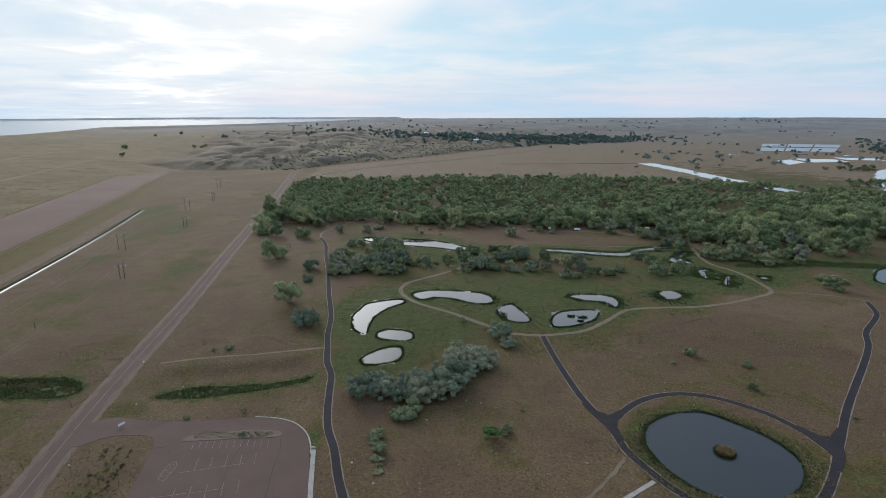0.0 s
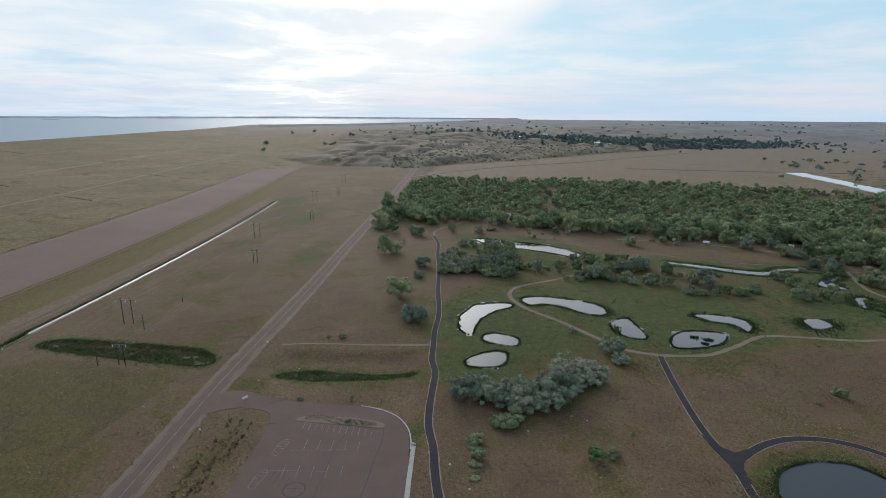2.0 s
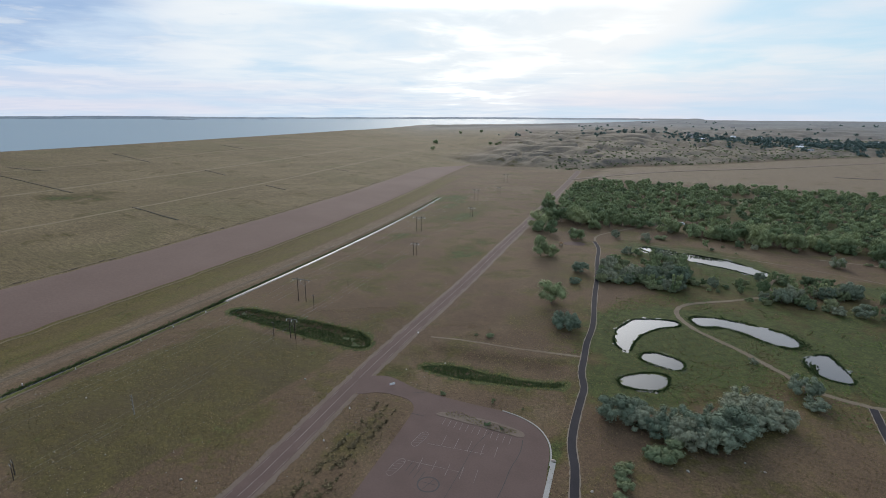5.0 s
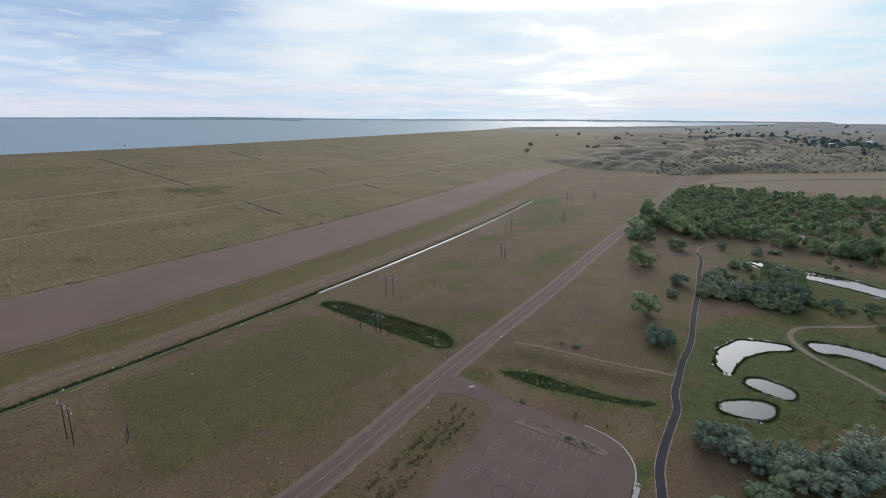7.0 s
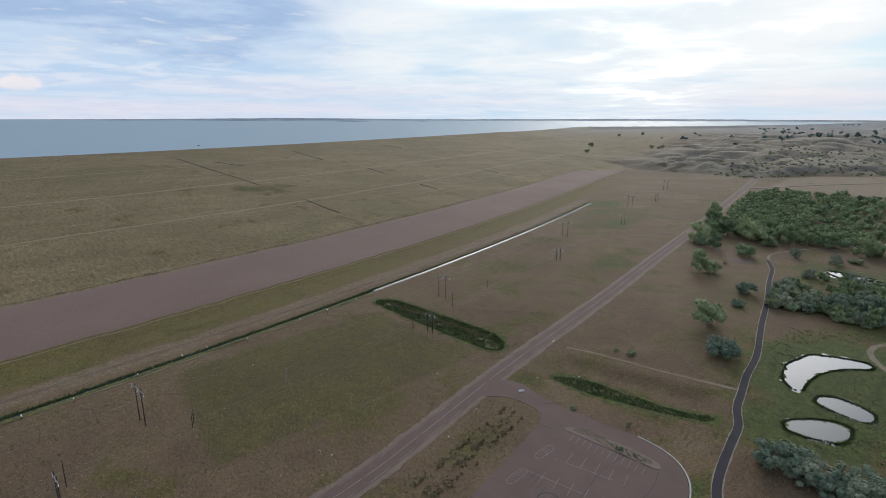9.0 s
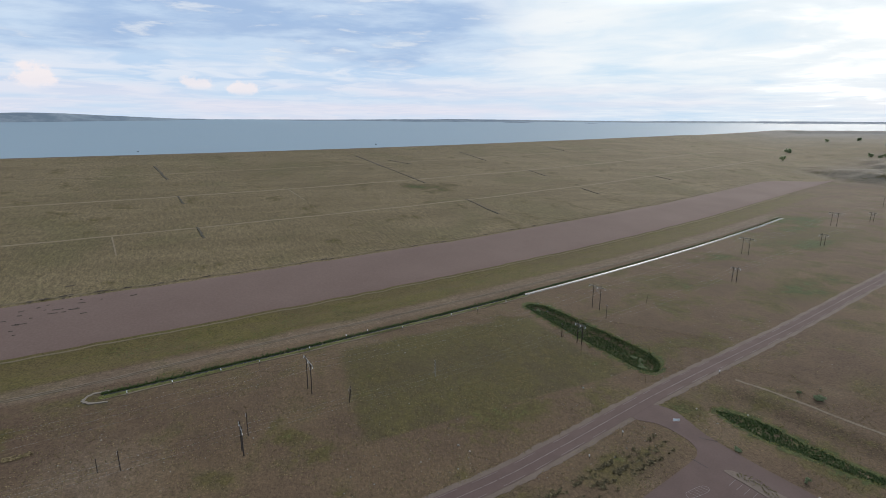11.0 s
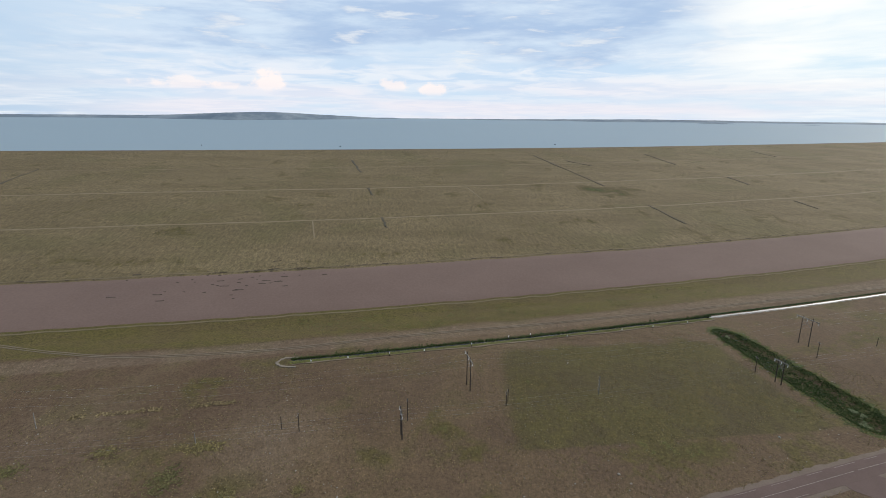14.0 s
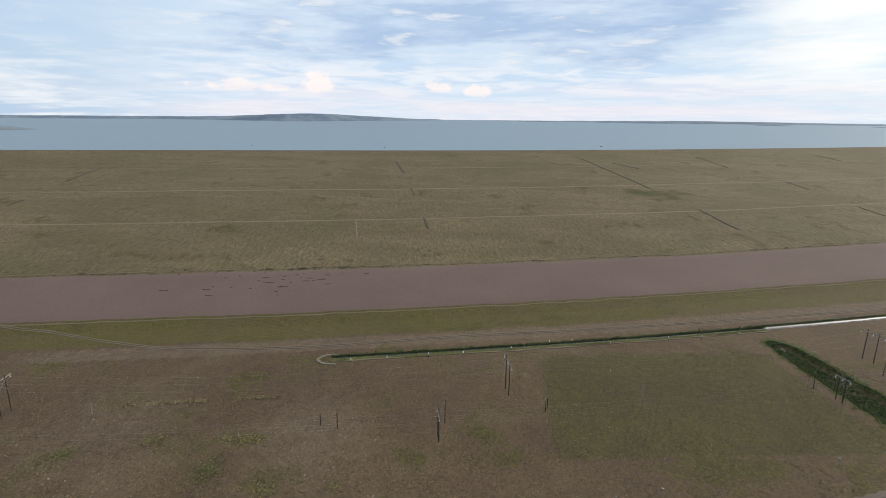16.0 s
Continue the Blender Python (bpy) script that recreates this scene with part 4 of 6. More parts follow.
# ---- water: marsh ponds, round pond, canal, ditches, river ----
def reed_ring(outline, depth, per_metre, seed):
    line = curve_points(outline, 10, True)
    rng = np.random.RandomState(seed)
    around = np.linalg.norm(np.diff(np.vstack([line, line[:1]]), axis=0), axis=1).sum()
    pick = rng.uniform(0, len(line), int(around * per_metre))
    i = pick.astype(int)
    f = (pick - i)[:, None]
    p = line[i % len(line)] * (1 - f) + line[(i + 1) % len(line)] * f
    out = side_ways(np.vstack([line, line[:1]]))[i % len(line)]
    middle = line.mean(0)
    turn = np.sign(((p - middle) * out).sum(1)).mean()
    rank = noise_field(p[:, 0], p[:, 1], 9, seed)
    p = p + out * turn * (rng.gamma(1.6, depth / 2.2, len(p)) * (1.1 + 1.6 * rank) - 0.25 - 1.5 * np.maximum(rank, 0))[:, None]
    p = p[rank + rng.uniform(-0.2, 0.2, len(p)) > -0.35]
    return np.column_stack([p, np.full(len(p), 0.02)])


for i, (kind, outline) in enumerate(PONDS.items()):
    pond = tagged(blob("pond", outline, 0.05, M_POND, wobble=3.6 if kind == "creek" else 1.6, steps=14), label="still marsh pond mirroring the sky, ringed by reeds", category="pond", kind="structure")
    tufts("reeds", reed_ring(outline, 4.5 if kind in ("slough", "pool", "puddle", "eye", "hollow") else 2.2 if kind in ("arc", "crescent") else 0.55, 22 if kind in ("slough", "pool", "puddle", "eye", "hollow") else 11, 30 + i), 0.55, 0.5, M_REED, pond, 4, 60 + i, "dark green reeds")
for pond_middle, spread_, many in (((79, 303), (1.2, 0.6), 50), ((86, 301), (1.3, 0.6), 55), ((83, 295), (0.9, 0.4), 34), ((37, 303), (1.0, 2.6), 80), ((-25, 503), (10, 1.6), 120), ((-50, 508), (5, 1.2), 80)):
    g = np.random.RandomState(many)
    tagged(tufts("reed_clump", np.column_stack([g.normal(pond_middle[0], spread_[0], many), g.normal(pond_middle[1], spread_[1], many), np.full(many, 0.03)]), 0.8, 0.7, M_REED, None, 6, many), label="dark reed clump standing in the pond", category="reeds")
creek = tagged(ribbon("backwater", BACKWATER, 5.5, 0.05, M_POND, rough=3.6, steps=24), label="narrow bright backwater between reeds", category="creek", kind="structure")
rng = np.random.RandomState(9)
line = curve_points(BACKWATER, 30)
tufts("reeds", np.column_stack([line[rng.randint(0, len(line), 2400)] + np.stack([rng.normal(0, 2.0, 2400), rng.choice([-1.1, 1.3], 2400) * rng.uniform(4.4, 8.5, 2400)], 1), np.zeros(2400)]), 0.5, 0.8, M_REED, creek, 4, 8, "dark green reeds")
round_pond = tagged(blob("round_pond", ROUND_POND, 0.05, M_POND, wobble=0.15, steps=8), label="dark round pond mirroring the cloudy sky", category="pond", kind="structure")
tufts("reeds", reed_ring(ROUND_POND, 0.9, 12, 21), 0.6, 0.5, M_REED, round_pond, 4, 22, "dark green reeds")
tufts("dry_grass", reed_ring(ROUND_POND, 4.5, 18, 23), 0.45, 0.5, M_STRAW, round_pond, 4, 24, "straw-coloured bank grass")
islet = tagged(blob("islet", [(100, 169.5), (103, 171.6), (106, 170), (107, 166.8), (104.5, 164.6), (101, 165.6)], 0.4, M_RUST, thick=0.6), label="small grassy islet in the round pond", category="islet")
rng = np.random.RandomState(3)
tufts("grass", [(103.4 + 3.0 * r * math.cos(a), 168 + 2.9 * r * math.sin(a), 0.38) for r, a in zip(np.sqrt(rng.uniform(0, 1, 420)), rng.uniform(0, 6.3, 420))], 0.9, 0.8, M_STRAW, islet, 5, 4, "olive and straw-coloured grass")
tufts("reeds", [(103.4 + 3.3 * math.cos(a), 168 + 3.2 * math.sin(a), 0.05) for a in rng.uniform(0, 6.3, 260)], 0.8, 0.7, M_REED, islet, 5, 5, "dark green reeds")

CANAL_Y = [-27, 30, 98, 165, 221]
canal_near = [(float(canal_x(y)) + 1.5, y) for y in CANAL_Y]
canal_far = [(float(canal_x(y)) + 1.5, y) for y in (221, 260, 314, 400, 486, 590, 684)]
ditch = tagged(ribbon("canal", canal_near, 1.3, 0.05, M_POND, rough=0.3), label="narrow drainage canal overgrown with dark grass", category="canal", kind="structure")
bright = tagged(ribbon("canal", canal_far, 2.0, 0.06, M_POND, rough=0.25), label="straight water channel mirroring the bright sky", category="canal", kind="structure")
tagged(ribbon("canal_bank", canal_near, 0.7, 0.2, M_TRACK, rough=0.6, offset=-4.3, thick=0.4), label="low pale gravel bank beside the canal", category="bank", kind="structure")
tagged(ribbon("canal_bank", canal_far, 0.3, 0.16, M_CONCRETE, rough=0.05, offset=-2.0), label="thin concrete lip of the channel", category="bank", kind="structure")
tagged(ribbon("canal_head", [(-258, -24), (-257.5, -31), (-253, -34), (-249, -31), (-247.5, -24)], 1.2, 0.3, M_EDGING, rough=0.4, thick=0.5), label="pale stone rim round the canal's blind end", category="bank", kind="structure")
rng = np.random.RandomState(14)
line = curve_points(canal_near, 60)
tufts("reeds", np.column_stack([line[rng.randint(0, len(line), 3400)] + np.stack([-0.6 - rng.gamma(1.2, 0.8, 3400), rng.normal(0, 0.8, 3400)], 1), np.zeros(3400)]), 0.7, 0.5, M_REED, ditch, 4, 15, "dark green ditch grass")
g = np.random.RandomState(18)
tufts("bank_grass", np.column_stack([line[g.randint(0, len(line), 3000)] + np.stack([g.uniform(0.8, 3.6, 3000), g.normal(0, 0.8, 3000)], 1), np.zeros(3000)]), 0.2, 0.7, M_SEDGE, ditch, 4, 19, "grey-green bank grass")
line = curve_points(canal_far, 60)
tufts("reeds", np.column_stack([line[rng.randint(0, len(line), 3000)] + np.stack([-rng.uniform(2.2, 4.2, 3000), rng.normal(0, 0.8, 3000)], 1), np.zeros(3000)]), 0.35, 0.6, M_REED, bright, 4, 16, "dark green bank grass")


def inside_of(x, y, outline):
    """Which places lie inside a closed outline."""
    edge = curve_points(outline, 4, True)
    inside = np.zeros(len(x), bool)
    for (ax, ay), (bx, by) in zip(edge, np.roll(edge, -1, axis=0)):
        cross = (ay > y) != (by > y)
        inside ^= cross & (x < (bx - ax) * (y - ay) / (by - ay + 1e-12) + ax)
    return inside


def reed_hollow(outline, seed, density, label):
    """Reeds in a shallow hollow, thinning out towards a ragged edge, with paler sedge round them."""
    p = np.array(outline, float)
    rng = np.random.RandomState(seed)
    low, high = p.min(0) - 4, p.max(0) + 4
    count = int(np.prod(high - low) * density)
    x, y = rng.uniform(low[0], high[0], count), rng.uniform(low[1], high[1], count)
    ragged = 0.9 * noise_field(x, y, 7, seed)
    core = inside_of(x, y + ragged, outline) & (noise_field(x, y, 5, seed + 1) > -0.6)
    rim = inside_of(x, y + ragged * 2.2 + rng.normal(0, 1.6, count), outline) & ~core
    z = land_height(x, y)
    bed = tufts("reed_bed", np.column_stack([x, y, z])[core], 0.5, 0.55, M_REED, None, 5, seed)
    tagged(bed, label=label, category="reed bed")
    tufts("sedge", np.column_stack([x, y, z])[rim][::2], 0.4, 0.7, M_SEDGE, bed, 4, seed + 2, "paler olive sedge at the rim")


reed_hollow(REED_BEDS[0], 41, 3.4, "long hollow filled with dark green reeds beside the road")
reed_hollow([(238, 410), (262, 424), (300, 427), (345, 420), (376, 408), (350, 402), (300, 409), (262, 406)], 43, 1.3, "belt of dark green reeds at the marsh edge")
reed_hollow(REED_BEDS[1], 42, 2.6, "narrow hollow filled with dark green reeds")
RIVER = [(510, 1345), (515, 1300), (526, 1183), (533, 1039), (538, 955), (550, 870), (561, 805), (564, 750), (560, 700), (575, 640), (610, 560), (680, 420)]
tagged(ribbon("river", RIVER[:5], 40, 0.06, M_RIVER, rough=4.0, steps=12), label="broad bright river beyond the woods", category="river", kind="structure")
tagged(ribbon("river", RIVER[4:], 25, 0.07, M_RIVER, rough=6.0, steps=12), label="narrower bright river between wooded banks", category="river", kind="structure")
tagged(blob("river_bend", [(715, 850), (745, 900), (850, 1030), (915, 1110), (980, 1164), (1080, 1200), (1150, 1050), (1100, 900), (900, 780), (760, 740), (700, 800)], 0.08, M_RIVER, wobble=3.0), label="broad bright bend of the river", category="river", kind="structure")
for outline in ([(878, 1390), (936, 1424), (917, 1336), (837, 1276)], [(959, 1460), (1053, 1418), (1039, 1346), (936, 1332)], [(1090, 1480), (1180, 1440), (1150, 1370), (1070, 1400)]):
    tagged(blob("settling_pond", outline, 0.05, M_RIVER, closed_smooth=False), label="shallow bright settling pond on the far flats", category="pond", kind="structure")
QUAD = [Vector(p) for p in ((1046, 1750), (1250, 1685), (1550, 2060), (1290, 2150))]
for i in range(3):
    for j in range(2):
        outline = []
        for u, v in ((i, j), (i + 0.93, j), (i + 0.93, j + 0.93), (i, j + 0.93)):
            u, v = u / 3, v / 2
            outline.append(QUAD[0].lerp(QUAD[1], u).lerp(QUAD[3].lerp(QUAD[2], u), v))
        tagged(blob("hatchery_pond", outline, 0.4, M_HATCHERY, thick=4, closed_smooth=False), label="pale square hatchery pond on the far flats", category="pond", kind="structure")
tagged(ribbon("valley_road", [(-300, 1010), (-262, 1090), (-205, 1200), (-110, 1330), (40, 1480), (230, 1720), (420, 1960)], 9, 0.5, M_SHOULDER, thick=1.5, steps=12), label="grey gravel road along the foot of the bluffs", category="road", kind="structure")
tagged(ribbon("valley_ditch", [(150, 1330), (320, 1330), (480, 1335), (640, 1345)], 7, 0.4, M_RUST, thick=1.2, rough=1.5, steps=10), label="dark ditch line across the dry valley field", category="ditch", kind="structure")

# ---- trees and shrubs ----
def leaf_cloud(rng, lobes, count, size):
    """Small leaf sprays scattered over and through rounded lobes: (x, y, z, half-width, half-height)."""
    lobes = np.array(lobes, float)
    share = lobes[:, 3] ** 2
    pick = rng.choice(len(lobes), count, p=share / share.sum())
    way = rng.normal(0, 1, (count, 3))
    way /= np.linalg.norm(way, axis=1)[:, None]
    depth = rng.uniform(0.35, 1.0, count) ** 0.45 * rng.uniform(0.85, 1.12, count)
    middle = lobes[pick, :3] + way * depth[:, None] * np.stack([lobes[pick, 3], lobes[pick, 3], lobes[pick, 4]], 1)
    normal = way + rng.normal(0, 0.3, (count, 3)) + np.array([0, 0, 0.3])
    normal /= np.linalg.norm(normal, axis=1)[:, None]
    side = np.cross(normal, rng.normal(0, 1, (count, 3)))
    side /= np.linalg.norm(side, axis=1)[:, None]
    up = np.cross(normal, side)
    inner = rng.uniform(0, 1, count) < 0.2
    middle = np.where(inner[:, None], lobes[pick, :3] + (middle - lobes[pick, :3]) * 0.6, middle)
    s = (rng.uniform(0.55, 1.3, count) * size * np.where(inner, 2.2, 1.0))[:, None]
    a, b = side * s, up * s * rng.uniform(0.5, 0.9, count)[:, None]
    verts = np.stack([middle - a, middle + a * 0.9 - b * 0.4, middle + b], 1).reshape(-1, 3)
    return verts, np.arange(3 * count).reshape(-1, 3)


def crown_lobes(rng, width, height, base, count, lump=1.0):
    """Rounded masses that make up an uneven crown."""
    lobes = []
    for _ in range(count):
        a, r = rng.uniform(0, 2 * np.pi), width * 0.5 * np.sqrt(rng.uniform(0.02, 0.62))
        z = base + (height - base) * rng.uniform(0.12, 0.80) * (1 - 0.35 * (2 * r / width) ** 2)
        lobes.append((r * np.cos(a), r * np.sin(a), z, lump * width * rng.uniform(0.15, 0.25), lump * (height - base) * rng.uniform(0.16, 0.27)))
    return lobes


def make_tree(name, height, width, base, leaf, size, count, seed, label, lobe_count=11, trunk_width=0.35, lump=1.0):
    rng = np.random.RandomState(seed)
    tree = tagged(new(name), label=label, category="tree" if base > 1 else "shrub")
    lobes = crown_lobes(rng, width, height, base, lobe_count, lump)
    bm = bmesh.new()
    fork = (rng.uniform(-0.3, 0.3), rng.uniform(-0.3, 0.3), max(base * 1.1, height * 0.2))
    rod(bm, (0, 0, -0.3), fork, trunk_width, trunk_width * 0.75, 7)
    for lobe in lobes[:6]:
        rod(bm, fork, lobe[:3], trunk_width * 0.5, trunk_width * 0.12, 5)
    part("trunk", bm, M_BARK, tree)
    verts, faces = leaf_cloud(rng, lobes, count, size)
    mesh_object("crown", verts, faces.tolist(), leaf, tree)
    return tree


def place(proto, x, y, scale=1.0, turn=0.0, z=None, squash=1.0):
    z = float(land_height(x, y)) if z is None else z
    return copy_thing(proto, Matrix.Translation((x, y, z)) @ Matrix.Rotation(turn, 4, "Z") @ Matrix.Diagonal((scale, scale, scale * squash, 1)))


def used(proto, x, y, scale=1.0, turn=0.0):
    """Set the first of a kind itself."""
    proto.matrix_basis = Matrix.Translation((x, y, float(land_height(x, y)))) @ Matrix.Rotation(turn, 4, "Z") @ Matrix.Scale(scale, 4)
    return proto


cottonwoods = [make_tree("cottonwood_tree", h, w, b, M_LEAF, 0.50, 3000, 70 + i, "broad green cottonwood with a rounded uneven crown", 17)
               for i, (h, w, b) in enumerate(((14, 15, 1.2), (15, 13, 1.6), (12, 15, 1.1), (16, 16, 1.6), (11, 12, 1.1)))]
for tree in cottonwoods:
    tagged(tree, group="cottonwoods in the wood")
olives = [make_tree("olive_shrub", h, w, 0.4, M_OLIVE, 0.34, 4200, 90 + i, "silvery grey-green Russian olive with drooping sprays", 30, 0.2, 0.66)
          for i, (h, w) in enumerate(((8.0, 13), (9.0, 12), (7.0, 14)))]
for tree in olives:
    tagged(tree, group="silvery olive shrubs")
brush = [make_tree("brush_shrub", h, w, 0.2, M_BRUSH, 0.34, 1700, 110 + i, "dark green low shrub in dry grass", 9, 0.12)
         for i, (h, w) in enumerate(((4.5, 8), (4.0, 9), (5.0, 7)))]
for tree in brush:
    tagged(tree, group="dark shrubs of the marsh")

rng = random.Random(12)
used(cottonwoods[0], -103, 328, 1.22, 0.4)
used(cottonwoods[1], -172, 527, 1.15, 1.0)
used(cottonwoods[2], -142, 519, 1.15, 2.0)
used(cottonwoods[3], -201, 608, 1.1, 3.0)
used(cottonwoods[4], -140, 578, 1.25, 4.0)
for k, (x, y, s) in enumerate(((-151, 440, 1.05), (-143, 445, 0.8), (-195, 549, 1.25), (-188, 535, 0.9), (-158, 590, 1.15), (-128, 596, 1.2), (-118, 612, 1.1), (-214, 640, 1.2), (-180, 622, 1.1), (-160, 632, 1.2), (-232, 700, 1.1), (-100, 612, 1.2))):
    place(cottonwoods[(k + 1) % 5], x, y, s, rng.uniform(0, 6.28), None, 1.1)
used(olives[0], -36, 211, 1.35, 0.3)
used(olives[1], 21, 237, 1.15, 1.3)
used(olives[2], -27, 210, 1.0, 2.3)
for k, (x, y, s) in enumerate(((-13, 213, 1.1), (-4, 214, 1.1), (5, 218, 1.1), (8, 240, 1.15), (15, 244, 1.1), (0, 208, 0.8), (1, 224, 0.95), (10, 229, 0.95), (-9, 207, 0.85), (-19, 207, 0.8), (15, 233, 0.9), (-31, 216, 0.7), (32, 273, 0.9), (35, 261, 0.7), (-24, 212, 0.7),
                               (-81, 291, 1.05), (-102, 378, 0.65), (-107, 408, 0.75), (-86, 298, 0.8), (12, 296, 0.35), (70, 402, 0.7), (57, 398, 0.6), (-151, 538, 0.8))):
    place(olives[(k + 1) % 3], x, y, 1.15 * s, rng.uniform(0, 6.28))
used(brush[0], 24, 180, 0.5, 0.2)
used(brush[1], -17, 191, 1.2, 1.2)
used(brush[2], 121, 392, 1.2, 2.2)
for x, y, s in ((-27, 181, 0.5), (-25.5, 174, 0.55), (-25, 171, 0.5), (-24.5, 165, 0.5), (-23, 158, 0.4)):
    place(brush[1], x, y, s, rng.uniform(0, 6.28), None, 0.6)
green_bush = make_tree("green_bush", 4.5, 7.5, 0.3, M_BUSH, 0.32, 2200, 120, "single fresh green bush in dry grass", 10, 0.12)
used(green_bush, 17, 177, 1.2, 0.2)
for k, (x, y, s) in enumerate(((-20, 194, 1.5), (-14, 195, 1.3), (25, 182, 0.55), (33, 197, 0.55), (-26, 178, 0.75), (-24, 169, 0.7), (-23, 161, 0.6), (-115, 259, 0.55), (127, 248, 0.8),
                               (-73, 180.6, 0.36), (-79, 180.2, 0.28), (-84, 197, 0.3), (-71, 198, 0.3), (-106, 192, 0.3), (-122, 256, 0.25), (115, 239, 0.7), (150, 236, 0.6), (140, 214, 0.6), (168, 190, 0.5),
                               (34, 131, 0.5), (44, 128, 0.45), (131, 395, 1.5), (140, 398, 1.2), (165, 388, 1.5), (176, 387, 1.3), (172, 395, 1.2), (277, 352, 1.7), (294, 365, 1.7), (285, 372, 1.4))):
    place(brush[k % 3], x, y, s, rng.uniform(0, 6.28))
# thickets along the creek
willows = [make_tree("willow_tree", h, w, 1.2, M_WILLOW, 0.36, 1700, 140 + i, "small grey-green willow in the creekside thicket", 12, 0.16, 0.8)
           for i, (h, w) in enumerate(((8.0, 7.5), (7.0, 8.0), (9.0, 6.5)))]
for tree, (x, y) in zip(willows, ((-66, 452), (-50, 430), (44, 436))):
    used(tagged(tree, group="willows along the creek"), x, y)


def thicket(count, x0, x1, y0, y1, low, high, seed):
    picker = np.random.RandomState(seed)
    done = 0
    while done < count:
        x, y = picker.uniform(x0, x1), picker.uniform(y0, y1)
        if noise_field(np.array([x]), np.array([y]), 26, seed)[0] < (0.0 if count < 60 else -0.18):
            continue
        proto = (brush + brush + olives + willows)[picker.choice(12, p=[0.08] * 6 + [0.06] * 3 + [0.34 / 3] * 3)]
        k = picker.uniform(low, high) * (0.9 if proto in willows else 0.75 if proto in olives else 1.0)
        place(proto, x, y, k, picker.uniform(0, 6.28), None, picker.uniform(1.0, 1.6))
        done += 1


thicket(135, -92, -34, 392, 488, 0.6, 1.5, 131)
thicket(95, 14, 90, 400, 462, 0.5, 1.3, 132)
thicket(75, 195, 400, 428, 520, 0.7, 1.5, 136)
thicket(58, -125, 260, 522, 612, 0.6, 1.2, 135)
thicket(40, 90, 190, 380, 440, 0.4, 1.1, 133)
thicket(26, -40, 20, 395, 450, 0.3, 0.8, 134)
for k in range(26):
    place(brush[k % 3], rng.uniform(225, 300), rng.uniform(415, 470), rng.uniform(1.0, 1.8), rng.uniform(0, 6.28))

for x, y, s in ((-958, 1604, 0.9), (-950, 1600, 0.6), (-828, 1373, 0.8), (-1073, 2001, 0.7), (-1040, 2138, 0.8), (-755, 1621, 0.7), (-710, 1598, 0.7), (-722, 1600, 0.6)):
    place(cottonwoods[int(s * 50) % 5], x, y, s, rng.uniform(0, 6.28))


# the wood: the nearer trees one by one
def wood_front(x):
    return np.interp(x, [-170, -139, -92, 10, 98, 173, 244, 309, 385, 560], [590, 600, 592, 565, 545, 525, 495, 468, 452, 430])


def wood_back(x):
    return np.interp(x, [-263, -198, 18, 235, 389, 502, 655], [950, 1000, 1010, 1000, 975, 900, 790])


def road_x(y):
    return np.interp(y, [347, 450, 658, 985], [-174, -193, -230, -292])


CLEARINGS = [(150, 543, 52, 17), (226, 540, 36, 22), (-60, 640, 28, 22), (-115, 580, 18, 30), (330, 560, 60, 14), (60, 560, 40, 12), (260, 840, 80, 18), (-10, 700, 14, 40)]
stand = []
picker = np.random.RandomState(77)
tx, ty = picker.uniform(-260, 680, 16000), picker.uniform(430, 1010, 16000)
fits = (wood_front(tx) < ty) & (ty < wood_back(tx)) & (tx > road_x(ty) + 18)
for a, b, c, d in CLEARINGS:
    fits &= ((tx - a) / c) ** 2 + ((ty - b) / d) ** 2 > 1
fits &= noise_field(tx, ty, 90, 44) > -0.48 + 0.2 * (ty > 870) + 0.32 * smooth(tx, 150, 420)
inward = ty - wood_front(tx) - 22 * noise_field(tx, ty, 50, 45)
fits &= picker.uniform(0, 1, len(tx)) < 0.10 + 0.90 * smooth(inward, -10, 45)
taken = np.zeros((0, 2))
for x, y in zip(tx[fits], ty[fits]):
    if len(stand) < 1500 and (not len(stand) or ((taken - (x, y)) ** 2).sum(1).min() > (9.2 + 5.5 * picker.uniform(0, 1) ** 2)**2):
        stand.append((x, y))
        taken = np.vstack([taken, (x, y)])
stand.sort(key=lambda p: p[1])
for x, y in stand[:262]:
    place(cottonwoods[rng.randrange(5)], x, y, rng.uniform(0.7, 1.3), rng.uniform(0, 6.28), None, rng.uniform(0.95, 1.25))


def woodland(name, places, height, width, leaf, size, count, seed, label, category):
    """Trees too far off to tell one by one, in one mesh."""
    rng = np.random.RandomState(seed)
    verts, faces, first = [], [], 0
    for x, y in places:
        k = rng.uniform(0.65, 1.25)
        z = float(land_height(x, y))
        v, f = leaf_cloud(rng, crown_lobes(rng, width * k, height * k, height * k * 0.12, 6), count, size * k)
        verts.append(v + np.array([x, y, z]))
        faces.append(f + first)
        first += len(v)
    ob = mesh_object(name, np.vstack(verts), np.vstack(faces).tolist(), leaf)
    tagged(ob, label=label, category=category, kind="stuff")
    return ob


